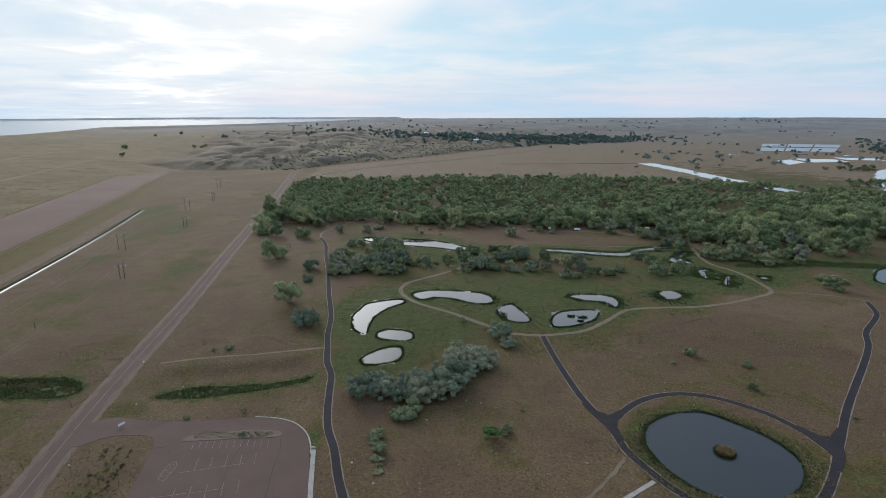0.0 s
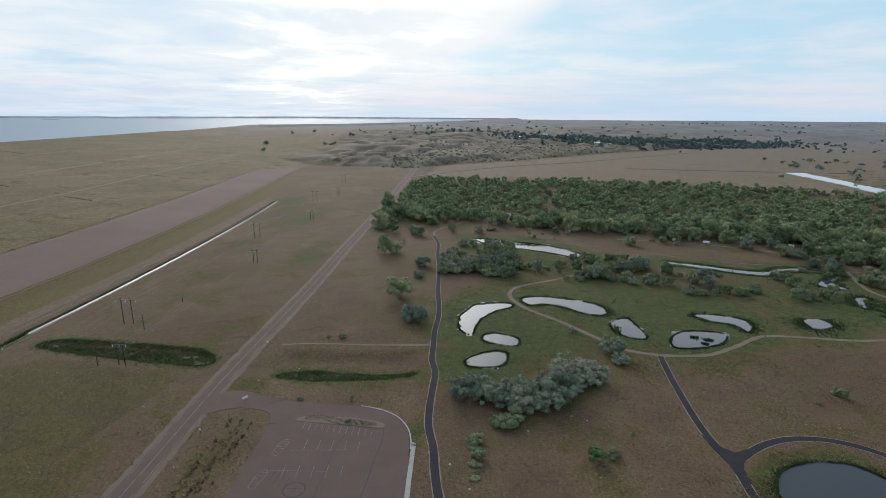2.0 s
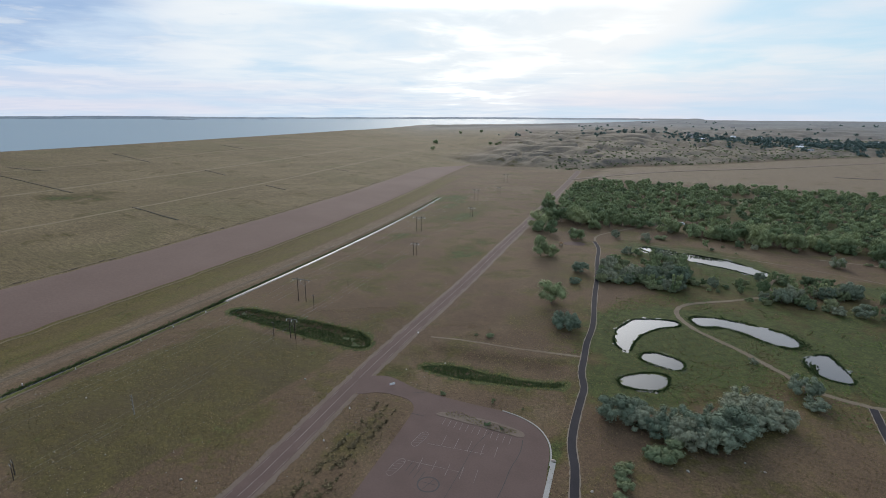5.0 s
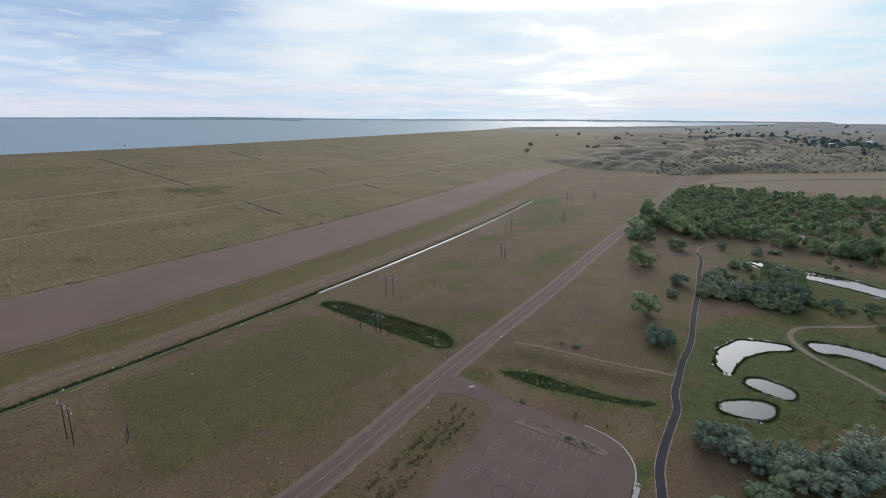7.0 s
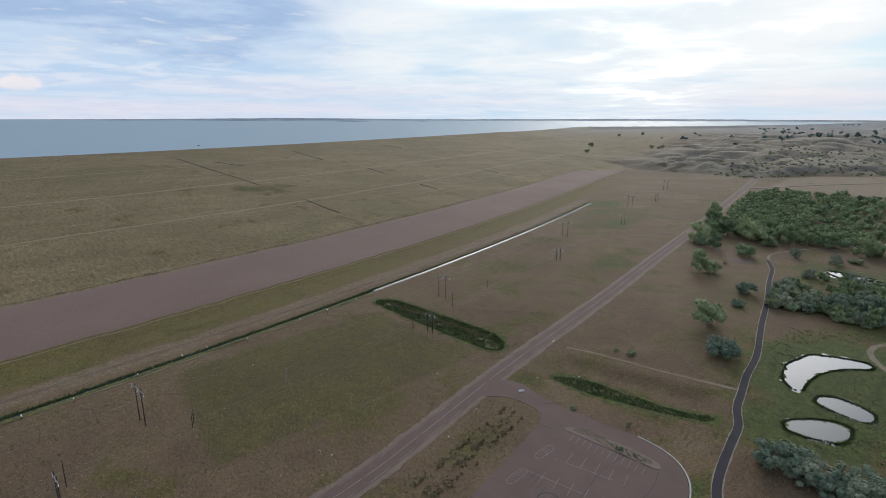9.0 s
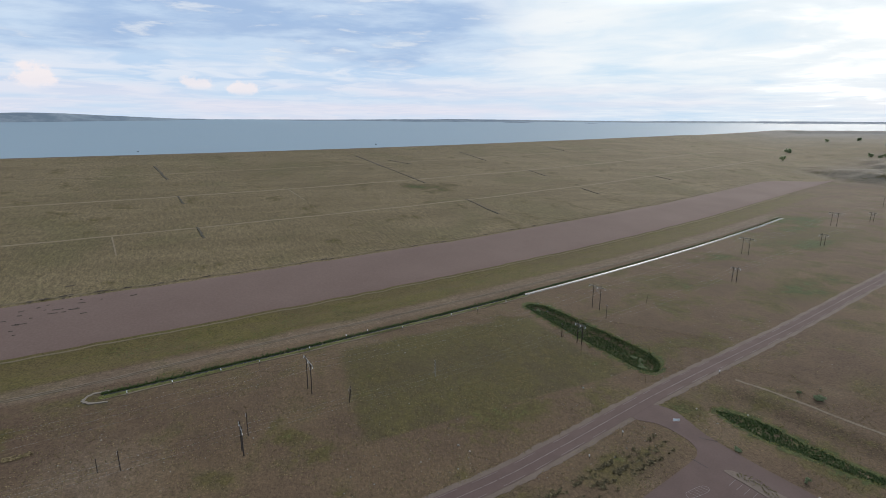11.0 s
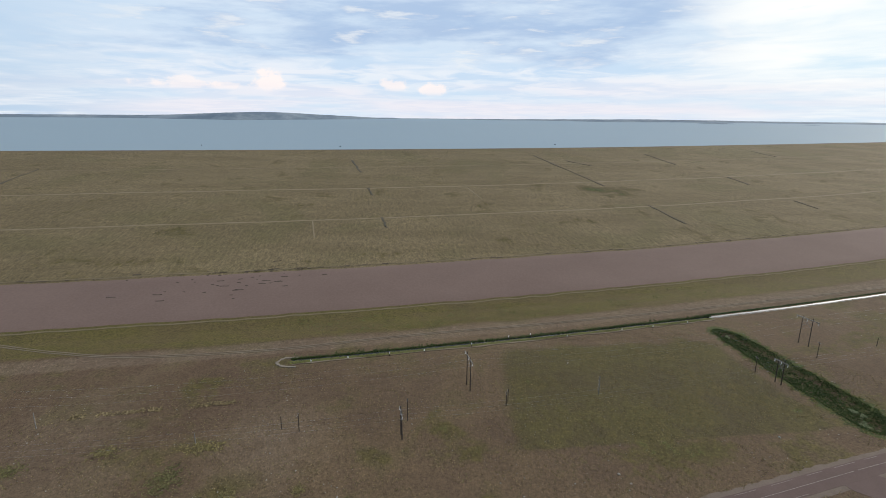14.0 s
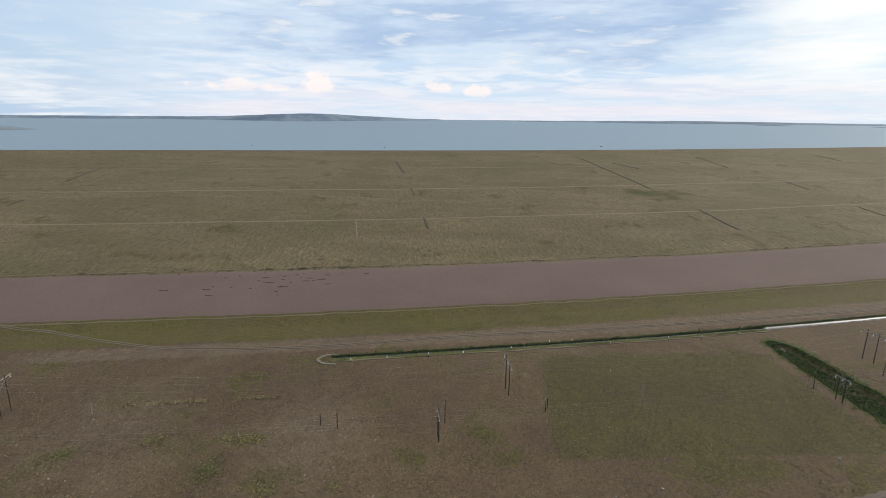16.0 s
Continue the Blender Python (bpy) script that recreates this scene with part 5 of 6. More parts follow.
rest = stand[262:]
woodland("far_woods", [q for i, q in enumerate(rest) if i % 3], 13.5, 16, M_LEAF, 1.05, 420, 51, "dense green cottonwood canopy reaching towards the river", "woods")
woodland("far_scrub", [q for i, q in enumerate(rest) if not i % 3], 9, 13, M_BRUSH, 1.0, 330, 58, "grey-green understorey and scrub between the cottonwoods", "woods")
rng2 = np.random.RandomState(52)
bank = [(rng2.uniform(430, 1000), rng2.uniform(420, 1250)) for _ in range(1500)]
bank = [(x, y) for x, y in bank if np.min(np.hypot(np.array([p[0] for p in RIVER]) - x, (np.array([p[1] for p in RIVER]) - y) * 0.45)) > 33 and x < 740 + 0.45 * (y - 700) and noise_field(np.array([x]), np.array([y]), 90, 49)[0] > 0.1]
flats = [(rng2.uniform(560, 1350), rng2.uniform(1250, 1750)) for _ in range(70)]
woodland("river_woods", bank, 10, 14, M_BRUSH, 1.1, 240, 53, "grey-green scrub and trees along the river", "woods")
woodland("flats_trees", flats, 9, 14, M_HAZED_TREE, 1.8, 80, 57, "dark trees dotted over the valley flats", "trees")
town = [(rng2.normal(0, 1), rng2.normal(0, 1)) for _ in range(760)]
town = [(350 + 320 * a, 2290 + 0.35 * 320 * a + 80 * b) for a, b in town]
woodland("town_trees", town, 14, 19, M_HAZED_TREE, 2.4, 120, 54, "dark belt of trees round the houses on the bluff", "woods")
gully = [(rng2.uniform(-420, 500), rng2.uniform(0, 1) ** 1.5) for _ in range(1500)]
gully = [(x, float(hill_foot(x)) + 10 + 520 * e) for x, e in gully]
woodland("bluff_scrub", gully, 2.4, 6.0, M_BRUSH, 1.2, 26, 55, "dark scrub dotted over the eroded bluffs", "scrub")
dale = [(rng2.uniform(1150, 2300), rng2.uniform(1500, 2300)) for _ in range(420)]
dale = [(x, y) for x, y in dale if x > 0.62 * y + 330 + 90 * noise_field(np.array([x]), np.array([y]), 200, 47)[0]]
woodland("valley_woods", dale, 11, 18, M_HAZED_TREE, 2.4, 90, 48, "dark woods along the river's far valley", "woods")
plain = [(rng2.uniform(-900, 2200), rng2.uniform(1900, 3900)) for _ in range(420)]
plain = [(x, y) for x, y in plain if noise_field(np.array([x]), np.array([y]), 260, 59)[0] > 0.05 and x > shore_x(y) + 120 and y > hill_foot(x) - 900 and np.hypot(x, y) < 4300]
woodland("plain_trees", plain, 7, 12, M_HAZED_TREE, 2.6, 40, 56, "scattered dark trees on the far plain", "trees")


# ---- power lines ----
def h_frame(x, y, height, gap, turn, arms=True):
    tower = tagged(new("power_pole"), label="wooden H-frame power pole with a bleached crossarm", category="power pole", group="H-frame poles on the prairie")
    tower.matrix_basis = pose(x, y, 0, 0, 0, turn)
    for side in (-1, 1):
        bm = bmesh.new()
        rod(bm, (side * gap / 2, 0, -0.5), (side * gap / 2, 0, height), 0.26, 0.17, 8)
        part("pole", bm, M_POLE, tower)
    bm = bmesh.new()
    box(bm, -gap * 1.15, gap * 1.15, -0.28, -0.02, height - 1.6, height - 1.2)
    arm = part("crossarm", bm, M_ARM, tower, "bleached timber crossarm")
    for k in (-1.05, 0, 1.05):
        bm = bmesh.new()
        rod(bm, (k * gap, -0.15, height - 1.6), (k * gap, -0.15, height - 2.7), 0.1, 0.13, 6)
        part("insulator", bm, M_WHITE, arm, "pale insulator string")
    for side in (-1, 1):
        bm = bmesh.new()
        rod(bm, (-side * gap / 2, 0.12, height - 2.0), (side * gap / 2, 0.12, height - 6.2), 0.1, 0.1, 5)
        part("brace", bm, M_ARM, tower)
    return tower


def single_pole(x, y, height, turn, arms=1, pale=False):
    pole = tagged(new("utility_pole"), label="single wooden utility pole with short crossarms", category="utility pole", group="single poles on the prairie")
    pole.matrix_basis = pose(x, y, 0, 0, 0, turn)
    bm = bmesh.new()
    rod(bm, (0, 0, -0.4), (0, 0, height), 0.2, 0.13, 8)
    part("pole", bm, M_ARM if pale else M_POLE, pole)
    for k in range(arms):
        bm = bmesh.new()
        box(bm, -1.3, 1.3, -0.3, -0.12, height - 0.9 - 1.9 * k, height - 0.7 - 1.9 * k)
        part("crossarm", bm, M_ARM, pole, "bleached timber crossarm")
    return pole


LINE_TALL = [(-192, -360), (-205, -151), (-219, 57), (-246, 248), (-297, 470), (-340, 690), (-385, 900)]
LINE_LOW = [(-176, -160), (-184, 25), (-207.5, 202), (-246, 384), (-287, 572), (-335, 760)]


def heading(line, i):
    a, b = line[max(i - 1, 0)], line[min(i + 1, len(line) - 1)]
    return math.degrees(math.atan2(b[1] - a[1], b[0] - a[0])) - 90


def wires(line, height, offsets, sag):
    for k in offsets:
        bm = bmesh.new()
        for i in range(len(line) - 1):
            spots_ = []
            for e in (i, i + 1):
                turn = radians(heading(line, e))
                spots_.append(Vector((line[e][0] + k * math.cos(turn), line[e][1] + k * math.sin(turn), height)))
            a, b = spots_
            last = a
            for s in range(1, 9):
                t = s / 8
                here = a.lerp(b, t) - Vector((0, 0, 4 * sag * t * (1 - t)))
                rod(bm, last, here, 0.013, 0.013, 3)
                last = here
        tagged(part("power_wire", bm, M_WIRE), label="thin sagging aluminium wire between the poles", category="wire", group="power wires")


for i, (x, y) in enumerate(LINE_TALL):
    h_frame(x, y, 16.5, 5.8, heading(LINE_TALL, i))
wires(LINE_TALL, 13.8, (-6.1, 0.0, 6.1), 4.0)
for i, (x, y) in enumerate(LINE_LOW):
    h_frame(x, y, 12.5, 3.2, heading(LINE_LOW, i))
wires(LINE_LOW, 9.8, (-3.4, 0.0, 3.4), 2.6)
for x, y, h, arms, pale in ((-195, 28, 10, 1, False), (-202, 70.5, 6.6, 1, False), (-205, 72, 6, 1, False), (-207, 114, 9, 4, True), (-219, 199, 8.6, 1, False), (-230, 242, 9.4, 1, False), (-240, 287, 5, 0, False), (-192, -14.6, 8, 1, False), (-194.4, -21.7, 5.6, 0, False), (-188, -52, 4.5, 0, True), (-205, -117, 7, 0, True)):
    single_pole(x, y, h, -8, arms, pale)


# ---- small things on the prairie ----
def marker_post(x, y):
    post = tagged(new("marker_post"), label="white-topped marker post beside the canal", category="marker post", group="posts along the canal")
    post.matrix_basis = pose(x, y, 0)
    bm = bmesh.new()
    rod(bm, (0, 0, 0), (0, 0, 1.5), 0.12, 0.12, 8)
    part("post", bm, M_POLE, post)
    bm = bmesh.new()
    rod(bm, (0, 0, 1.5), (0, 0, 2.3), 0.22, 0.2, 8)
    part("cap", bm, M_WHITE, post, "white painted cap")


for x, y in ((-250, -17), (-252, 1), (-255, 22), (-256.5, 40), (-269, 88), (-271, 101), (-273, 156), (-279, 200), (-267, 121), (-262, 66), (-275, 176)):
    marker_post(x, y)


def boulder(x, y, size, seed):
    rng = np.random.RandomState(seed)
    bm = bmesh.new()
    bmesh.ops.create_icosphere(bm, subdivisions=2, radius=1.0)
    for v in bm.verts:
        v.co = Vector((v.co.x * size, v.co.y * size * 0.7, v.co.z * size * 0.5)) * (1 + 0.3 * noise.noise(v.co * 1.3 + Vector((seed, 0, 0))))
    ob = part("boulder", bm, M_STONE)
    ob.matrix_basis = pose(x, y, size * 0.22, 0, 0, rng.uniform(0, 360))
    tagged(ob, label="pale boulder lying in dry grass", category="boulder", group="pale boulders")


for k, (x, y, s) in enumerate(((-154, 99, 0.9), (-168, 171, 1.0), (-149, 101, 0.7), (-49, 171.8, 1.4), (-28, 182, 1.2), (-7, 190, 1.0), (10, 205, 0.8), (16, 203, 0.7), (-33, 163, 1.0), (-238, 111, 0.7), (-212, 60, 0.5), (-120, 218, 0.9), (-133, 203, 0.8), (-24, 152, 0.9))):
    boulder(x, y, 0.7 * s, 20 + k)


def scattered_stones():
    """Small pale stones strewn over the dry prairie, thicker in some stretches than in others."""
    rng = np.random.RandomState(301)
    count = 7000
    x, y = rng.uniform(-265, -120, count), rng.uniform(-140, 330, count)
    side = rng.uniform(0, 1, count) < 0.22
    x, y = np.where(side, rng.uniform(-20, 150, count), x), np.where(side, rng.uniform(125, 255, count), y)
    keep = (noise_field(x, y, 22, 302) > -0.05) & (np.abs(x - np.interp(y, [p[1] for p in ROAD], [p[0] for p in ROAD])) > 7) & (up_dam(x, y) < -6)
    for outline in (ROUND_POND, LOT, *REED_BEDS):
        keep &= ~inside_of(x, y, outline)
    x, y = x[keep], y[keep]
    size = rng.gamma(2.0, 0.055, len(x)) + 0.06
    ring = np.array([(1, 0, 0), (0.2, 0.9, 0), (-0.9, 0.4, 0), (-0.5, -0.8, 0), (0.6, -0.7, 0), (0, 0, 0.8)])
    shape = ring[None] * size[:, None, None] * rng.uniform(0.7, 1.3, (len(x), 6, 1))
    verts = shape + np.stack([x, y, land_height(x, y) - 0.02], 1)[:, None]
    fan = np.array([(i, (i + 1) % 5, 5) for i in range(5)])
    faces = (fan[None] + 6 * np.arange(len(x))[:, None, None]).reshape(-1, 3)
    tagged(mesh_object("scattered_stones", verts.reshape(-1, 3), faces.tolist(), M_STONE), label="small pale stones strewn over the dry prairie", category="stones", kind="stuff")


scattered_stones()
for k, (x, y, size) in enumerate(((-176, 216, 0.55), (-173, 213.5, 0.5), (-179, 218.5, 0.4), (-170, 216.5, 0.42), (-184, 219, 0.35), (-262, 214, 0.4))):
    place(brush[k % 3], x, y, size, 1.3 * k, None, 0.8)


def road_sign(x, y, turn, width, height, pole_height, label):
    sign = tagged(new("road_sign"), label=label, category="sign")
    sign.matrix_basis = pose(x, y, 0, 0, 0, turn)
    bm = bmesh.new()
    rod(bm, (0, 0, 0), (0, 0, pole_height), 0.06, 0.06, 8)
    part("post", bm, M_POLE, sign)
    bm = bmesh.new()
    box(bm, -width / 2, width / 2, -0.1, -0.04, pole_height - height, pole_height)
    part("panel", bm, M_WHITE, sign, "white painted panel")


road_sign(-129.5, 186.5, 60, 2.6, 1.0, 1.7, "low white sign at the car park's entrance")
for x, y in ((-132, 160), (-126, 138), (-150, 240)):
    road_sign(x, y, -10, 0.7, 0.7, 2.2, "small road sign on a dark post")


# dark lines of drain works on the dam's slope: (slope distance, y) from upper to lower end
DRAINS = [((545, -22), (458, -5)), ((371, 5), (336, 11)), ((252, 20), (218, 25)), ((561, 277), (347, 311)), ((514, 320), (471, 346)), ((557, 496), (463, 502)), ((253, 325), (183, 329)),
          ((238, 534), (202, 537)), ((367, 533), (322, 534)), ((503, -411), (417, -405)), ((335, -396), (314, -397)), ((560, 760), (500, 770)), ((250, 760), (215, 765))]
for k, ((s0, y0), (s1, y1)) in enumerate(DRAINS):
    t = np.linspace(0, 1, 14)
    s, y = s0 + (s1 - s0) * t, y0 + (y1 - y0) * t + 1.2 * noise_field(t * 60, 0 * t + k, 10, 5)
    p = on_dam(s, y, 0.45)
    half = np.random.RandomState(k).uniform(0.5, 1.5, 14)[:, None] * np.array([0, 1.0, 0])
    verts = np.stack([p - half - [0, 0, 0.8], p - half, p + half, p + half - [0, 0, 0.8]], 1).reshape(-1, 3)
    faces = [(4 * i + j, 4 * i + j + 1, 4 * i + j + 5, 4 * i + j + 4) for i in range(13) for j in range(3)]
    tagged(mesh_object("drain_line", verts, faces, M_DRAIN), label="dark drain line running down the dam slope", category="drain", group="drain lines on the dam")
for (s0, y0), (s1, y1) in (((365, 125), (312, 133)), ((247, -45), (198, -38))):
    t = np.linspace(0, 1, 10)
    p = on_dam(s0 + (s1 - s0) * t, y0 + (y1 - y0) * t, 0.25)
    half = np.array([0, 0.6, 0])
    verts = np.stack([p - half - [0, 0, 0.7], p - half, p + half, p + half - [0, 0, 0.7]], 1).reshape(-1, 3)
    tagged(mesh_object("worn_path", verts, [(4 * i + j, 4 * i + j + 1, 4 * i + j + 5, 4 * i + j + 4) for i in range(9) for j in range(3)], M_BENCH), label="pale worn path on the dam slope", category="track", kind="structure")


# ---- camp and far houses ----
def caravan(x, y, turn, length):
    van = tagged(new("caravan"), label="white camping trailer parked among cottonwoods", category="caravan", group="campers in the wood")
    van.matrix_basis = pose(x, y, 0, 0, 0, turn)
    bm = bmesh.new()
    box(bm, -length / 2, length / 2, -1.1, 1.1, 0.5, 2.6)
    bmesh.ops.bevel(bm, geom=bm.edges[:], offset=0.3, segments=2, affect="EDGES")
    body = part("body", bm, M_WHITE, van)
    for k in (-0.25, 0.2):
        bm = bmesh.new()
        box(bm, length * k - 0.5, length * k + 0.5, -1.14, -1.09, 1.5, 2.1)
        part("window", bm, M_DARK, body, "dark tinted window")
    for sx in (-0.6, 0.6):
        for sy in (-1.1, 1.1):
            bm = bmesh.new()
            rod(bm, (sx, sy - 0.12, 0.38), (sx, sy + 0.12, 0.38), 0.38, 0.38, 12)
            part("wheel", bm, M_DARK, van)


for k, (x, y) in enumerate(((220, 552), (251, 574), (298, 590), (204, 566), (-37, 632), (144, 549), (292, 556), (-21, 648), (116, 556), (-188, 630), (330, 566), (-60, 652), (168, 588), (182, 600), (236, 596), (262, 560), (128, 592), (310, 580), (20, 640), (-90, 628))):
    caravan(x, y, 30 * k, 4.8 + 0.7 * (k % 3))


def house(x, y, turn, length, width, wall, roof_material, label):
    home = tagged(new("house"), label=label, category="house", group="houses on the bluff")
    home.matrix_basis = pose(x, y, float(land_height(x, y)) - 0.3, 0, 0, turn)
    bm = bmesh.new()
    box(bm, -length / 2, length / 2, -width / 2, width / 2, 0, 3.6)
    body = part("wall", bm, wall, home)
    bm = bmesh.new()
    a, b = length / 2 + 0.5, width / 2 + 0.5
    v = [bm.verts.new(p) for p in ((-a, -b, 3.4), (a, -b, 3.4), (a, b, 3.4), (-a, b, 3.4), (-a, 0, 6.4), (a, 0, 6.4))]
    for f in ((0, 1, 5, 4), (2, 3, 4, 5), (0, 4, 3), (1, 2, 5), (0, 3, 2, 1)):
        bm.faces.new([v[i] for i in f])
    part("roof", bm, roof_material, home)
    for k in (-0.25, 0.25):
        bm = bmesh.new()
        box(bm, length * k - 0.8, length * k + 0.8, -width / 2 - 0.06, -width / 2 + 0.02, 1.0, 2.4)
        part("window", bm, M_DARK, body)


rng = random.Random(31)
for k in range(34):
    x = rng.gauss(200, 230)
    y = 2240 + 0.35 * (x - 250) + rng.gauss(0, 90)
    house(x, y, rng.uniform(-30, 30), rng.uniform(12, 26), rng.uniform(9, 13), M_WHITE if k % 3 else M_CONCRETE, M_ROOF if k % 4 else M_WHITE, "small pale house among dark trees on the bluff")
for k in range(10):
    x, y = rng.uniform(-100, 1900), rng.uniform(2600, 3800)
    house(x, y, rng.uniform(-30, 30), rng.uniform(14, 28), rng.uniform(9, 13), M_CONCRETE, M_ROOF, "lone pale farm building on the far plain")
for k in range(6):
    house(780 + 75 * k + rng.uniform(-30, 30), 1600 + 70 * rng.uniform(-1, 1), rng.uniform(-30, 30), rng.uniform(14, 34), rng.uniform(9, 13), M_WHITE if k % 2 else M_CONCRETE, M_ROOF, "long low pale building on the valley flats")


def boat(x, y):
    ob = tagged(new("boat"), label="small dark boat far out on the lake", category="boat", group="boats on the lake")
    ob.matrix_basis = pose(x, y, LAKE_Z, 0, 0, 20)
    bm = bmesh.new()
    box(bm, -2.6, 2.6, -1.0, 1.0, -0.2, 0.7)
    for v in bm.verts:
        if v.co.x > 0:
            v.co.y *= 0.25
    part("hull", bm, M_DARK, ob)
    bm = bmesh.new()
    box(bm, -1.2, 0.6, -0.7, 0.7, 0.7, 1.5)
    part("cabin", bm, M_DARK, ob)


for bearing, far in ((93.0, 1080), (106.5, 1160), (70.5, 1250)):
    boat(-math.sin(radians(bearing)) * far, math.cos(radians(bearing)) * far)


# ---- dry grass of the near prairie ----
def prairie_grass():
    rng = np.random.RandomState(61)
    count = 60000
    w, r = np.radians(rng.uniform(-48, 132, count)), np.sqrt(rng.uniform(115**2, 330**2, count))
    x, y = -np.sin(w) * r, np.cos(w) * r
    keep = noise_field(x, y, 14, 62) + 0.5 * noise_field(x, y, 60, 63) > -0.15
    keep &= up_dam(x, y) < -8
    for line, gap in ((curve_points(ROAD, 14), 5.2), *((curve_points(p, 8), 2.4) for p, _ in PATHS.values()), *((curve_points(p, 8), 1.6) for p, _ in TRACKS.values())):
        for i in range(len(line)):
            keep &= (x - line[i][0]) ** 2 + (y - line[i][1]) ** 2 > gap**2
    for outline in (LOT, ROUND_POND, *PONDS.values()):
        edge = curve_points(outline, 4, True)
        inside = np.zeros(count, bool)
        for (ax, ay), (bx, by) in zip(edge, np.roll(edge, -1, axis=0)):
            cross = (ay > y) != (by > y)
            inside ^= cross & (x < (bx - ax) * (y - ay) / (by - ay + 1e-12) + ax)
        keep &= ~inside
    p = np.column_stack([x, y, 0 * x])[keep]
    half = int(len(p) * 0.85)
    tagged(tufts("dry_prairie_grass", p[:half], 0.32, 0.42, M_STRAW, None, 3, 64), label="sparse straw-coloured tufts on the dry prairie", category="grass")
    tagged(tufts("weeds", p[half:], 0.22, 0.45, M_WEED, None, 4, 65), label="sparse dark olive weeds on the dry prairie", category="weeds")

    # rank growth of the wet meadow
    count = 14000
    x, y = rng.uniform(-70, 300, count), rng.uniform(235, 470, count)
    wet = np.full(count, 1e9)
    for outline in (*PONDS.values(), BACKWATER):
        wet = np.minimum(wet, distance_to(x, y, curve_points(outline, 2, True)))
    keep = (wet < 38) & (noise_field(x, y, 22, 66) > 0.05)
    for outline in PONDS.values():
        edge = curve_points(outline, 4, True)
        inside = np.zeros(count, bool)
        for (ax, ay), (bx, by) in zip(edge, np.roll(edge, -1, axis=0)):
            cross = (ay > y) != (by > y)
            inside ^= cross & (x < (bx - ax) * (y - ay) / (by - ay + 1e-12) + ax)
        keep &= ~inside
    for line, _ in (*PATHS.values(), *TRACKS.values()):
        keep &= distance_to(x, y, curve_points(line, 8)) > 2.2
    p = np.column_stack([x, y, 0 * x])[keep]
    half = int(len(p) * 0.8)
    tagged(tufts("meadow_sedge", p[:half], 0.3, 0.9, M_MEADOW, None, 4, 67), label="green sedge in the wet meadow", category="sedge")
    tagged(tufts("meadow_grass", p[half:], 0.5, 0.8, M_STRAW, None, 4, 68), label="straw-coloured grass heads in the wet meadow", category="grass")


prairie_grass()
for k, (x, y, wide, long) in enumerate(((-186, -83, 2.2, 2.8), (-178, -110, 2.2, 2.8), (-185, -48, 2.0, 4.0), (-168, -56, 4.5, 3.0), (-157, -33, 1.8, 1.8), (-158, -10, 1.5, 1.5))):
    g = np.random.RandomState(200 + k)
    many = int(28 * wide * long)
    tagged(tufts("weed_patch", np.column_stack([g.normal(x, wide, many), g.normal(y, long, many), np.zeros(many)]), 0.25, 0.6, M_WEED, None, 4, 210 + k), label="patch of dark olive weeds in dry grass", category="weeds")


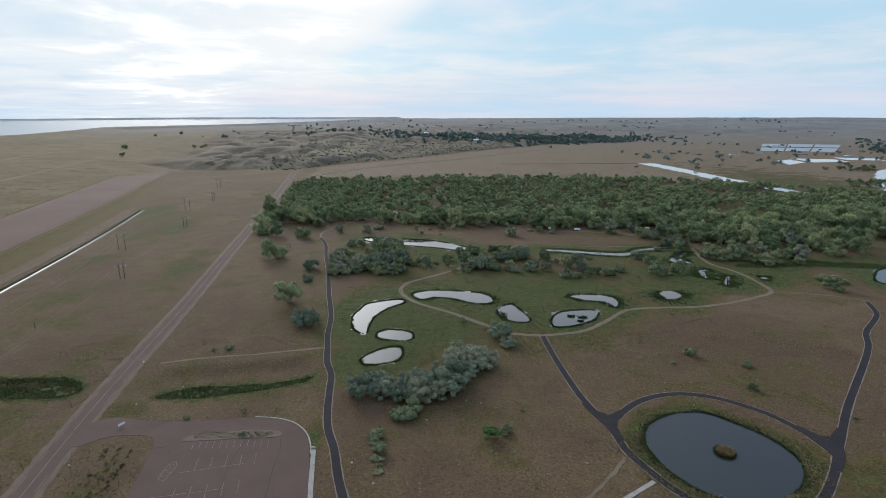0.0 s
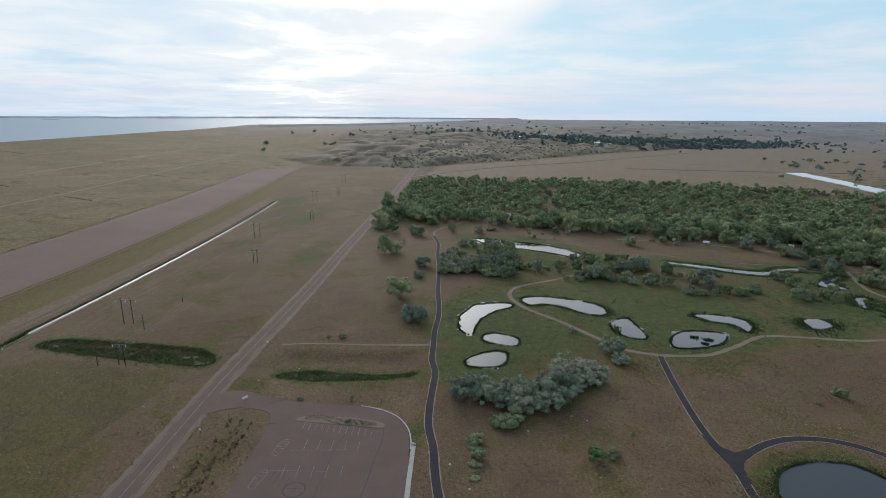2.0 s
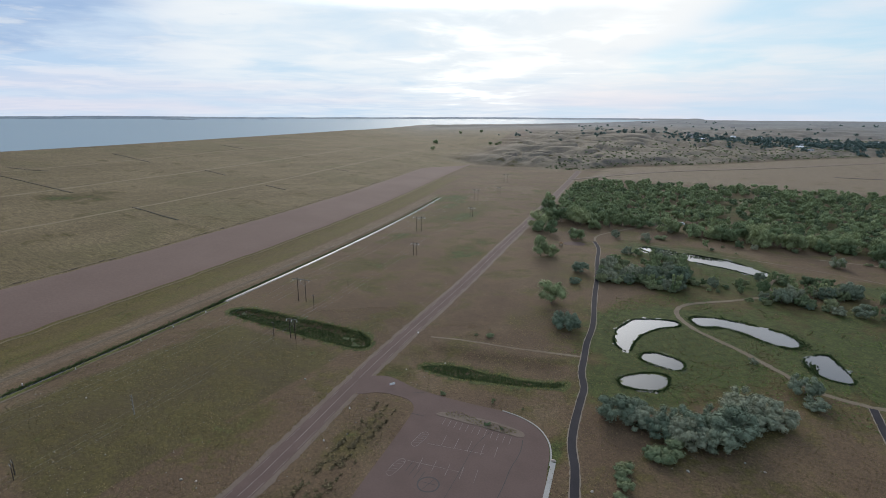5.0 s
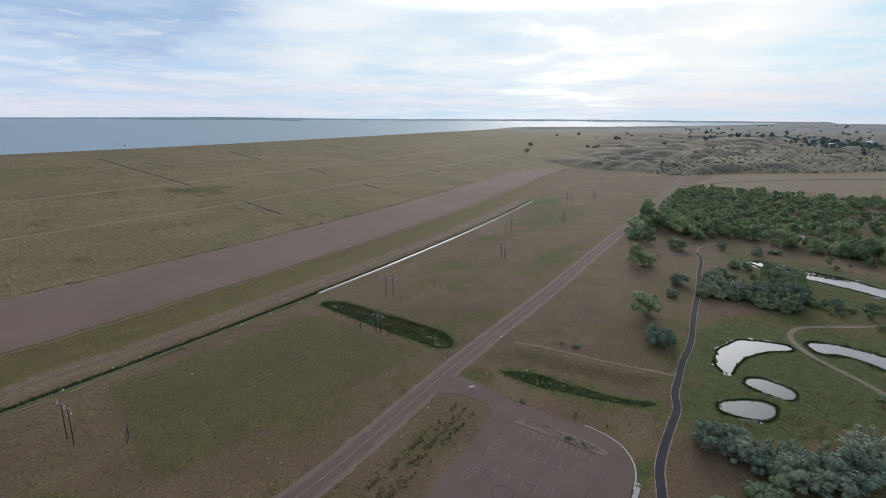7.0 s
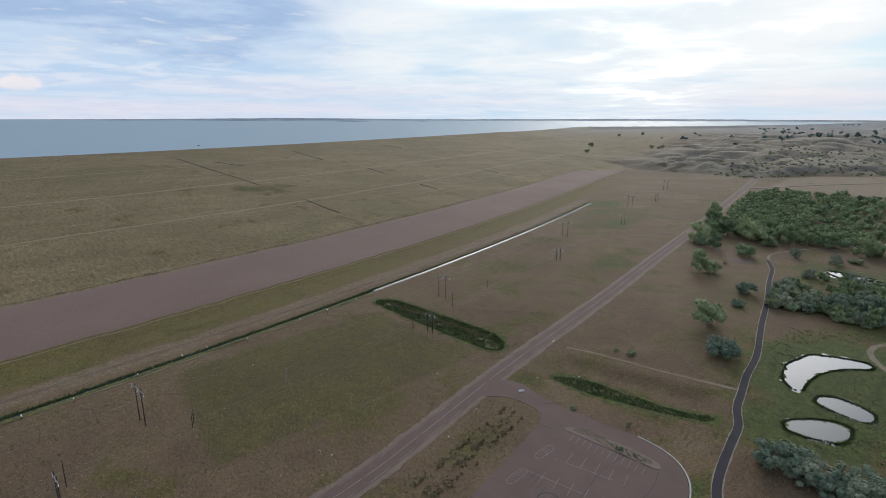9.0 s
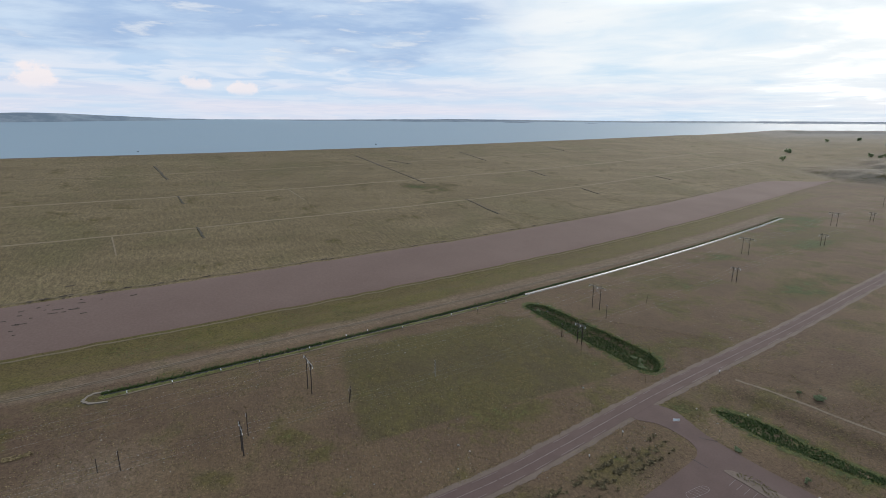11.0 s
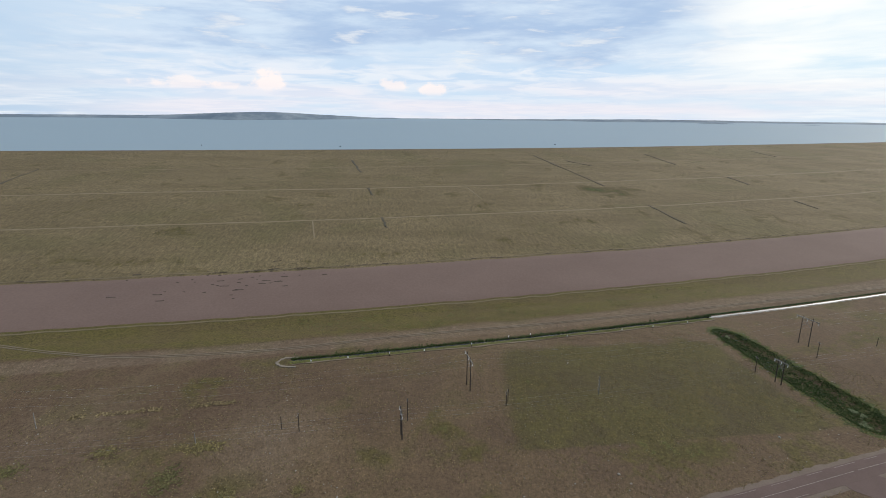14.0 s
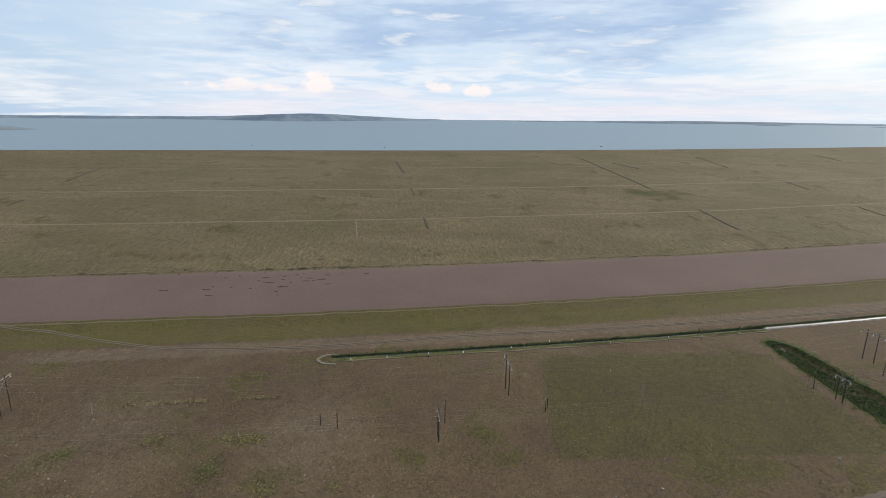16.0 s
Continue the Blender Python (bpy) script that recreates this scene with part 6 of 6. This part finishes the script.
# ---- wash marks and rubble on the gravel apron ----
def apron_marks():
    rng = np.random.RandomState(81)
    verts, faces = [], []
    for k in range(150):
        y0 = rng.normal(-85, 32) if k < 46 else rng.uniform(-400, 950)
        s0 = rng.normal(112, 11) if k < 46 else rng.choice((131.0, 131.5, 129.5))
        length, n = rng.uniform(1, 6), 7
        yy = y0 + np.linspace(0, length, n)
        ss = s0 + 1.2 * noise_field(yy, 0 * yy + k, 5, 82)
        p = on_dam(ss, yy, 0.62)
        wide = rng.uniform(0.25, 0.8, n) * np.sin(np.linspace(0.15, 3.0, n))
        base = len(verts)
        for q, w in zip(p, wide):
            verts += [(q[0] - w, q[1], q[2] - 0.2), (q[0] - w * 0.4, q[1], q[2] + 0.12), (q[0] + w, q[1], q[2] - 0.2)]
        faces += [(base + 3 * i + j, base + 3 * i + j + 1, base + 3 * i + j + 4, base + 3 * i + j + 3) for i in range(n - 1) for j in range(2)]
    ob = mesh_object("wash_rubble", verts, faces, M_RUST)
    tagged(ob, label="dark ridges of washed rubble on the gravel apron", category="rubble", kind="stuff")


apron_marks()
rng = np.random.RandomState(95)
s_, y_ = rng.uniform(24, 52, 2600), rng.uniform(-40, 260, 2600)
keep = noise_field(s_ * 2, y_, 16, 96) > 0.08
tagged(tufts("yellow_weeds", on_dam(s_, y_, 0.0)[keep], 0.22, 0.6, M_SEDGE, None, 4, 97), label="yellow-olive weeds between the apron and the canal", category="weeds")


# ---- play structure under the cottonwoods ----
def play_structure(x, y, turn):
    play = tagged(new("play_structure"), label="small wooden play tower with a slide under cottonwoods", category="playground")
    play.matrix_basis = pose(x, y, 0, 0, 0, turn)
    for px in (-1.2, 1.2):
        for py in (-1.2, 1.2):
            bm = bmesh.new()
            rod(bm, (px, py, 0), (px, py, 3.4), 0.1, 0.1, 6)
            part("post", bm, M_POLE, play)
    bm = bmesh.new()
    box(bm, -1.35, 1.35, -1.35, 1.35, 1.5, 1.65)
    part("platform", bm, M_BARK, play)
    bm = bmesh.new()
    bmesh.ops.create_cone(bm, cap_ends=True, segments=4, radius1=2.3, radius2=0.05, depth=1.3, matrix=pose(0, 0, 4.0, 0, 0, 45))
    part("roof", bm, M_TERRACOTTA, play, "faded orange-brown roof")
    bm = bmesh.new()
    box(bm, -0.4, 0.4, 0, 3.4, -0.06, 0.06, pose(0, 1.35, 1.6, -27, 0, 0))
    part("slide", bm, M_WHITE, play, "pale plastic slide")
    bm = bmesh.new()
    for k in range(5):
        rod(bm, (-1.3 - 0.25 * (4 - k) / 4, -0.4, 0.3 + 0.28 * k), (-1.3 - 0.25 * (4 - k) / 4, 0.4, 0.3 + 0.28 * k), 0.04, 0.04, 5)
    part("ladder", bm, M_POLE, play)


play_structure(-146, 482, 20)
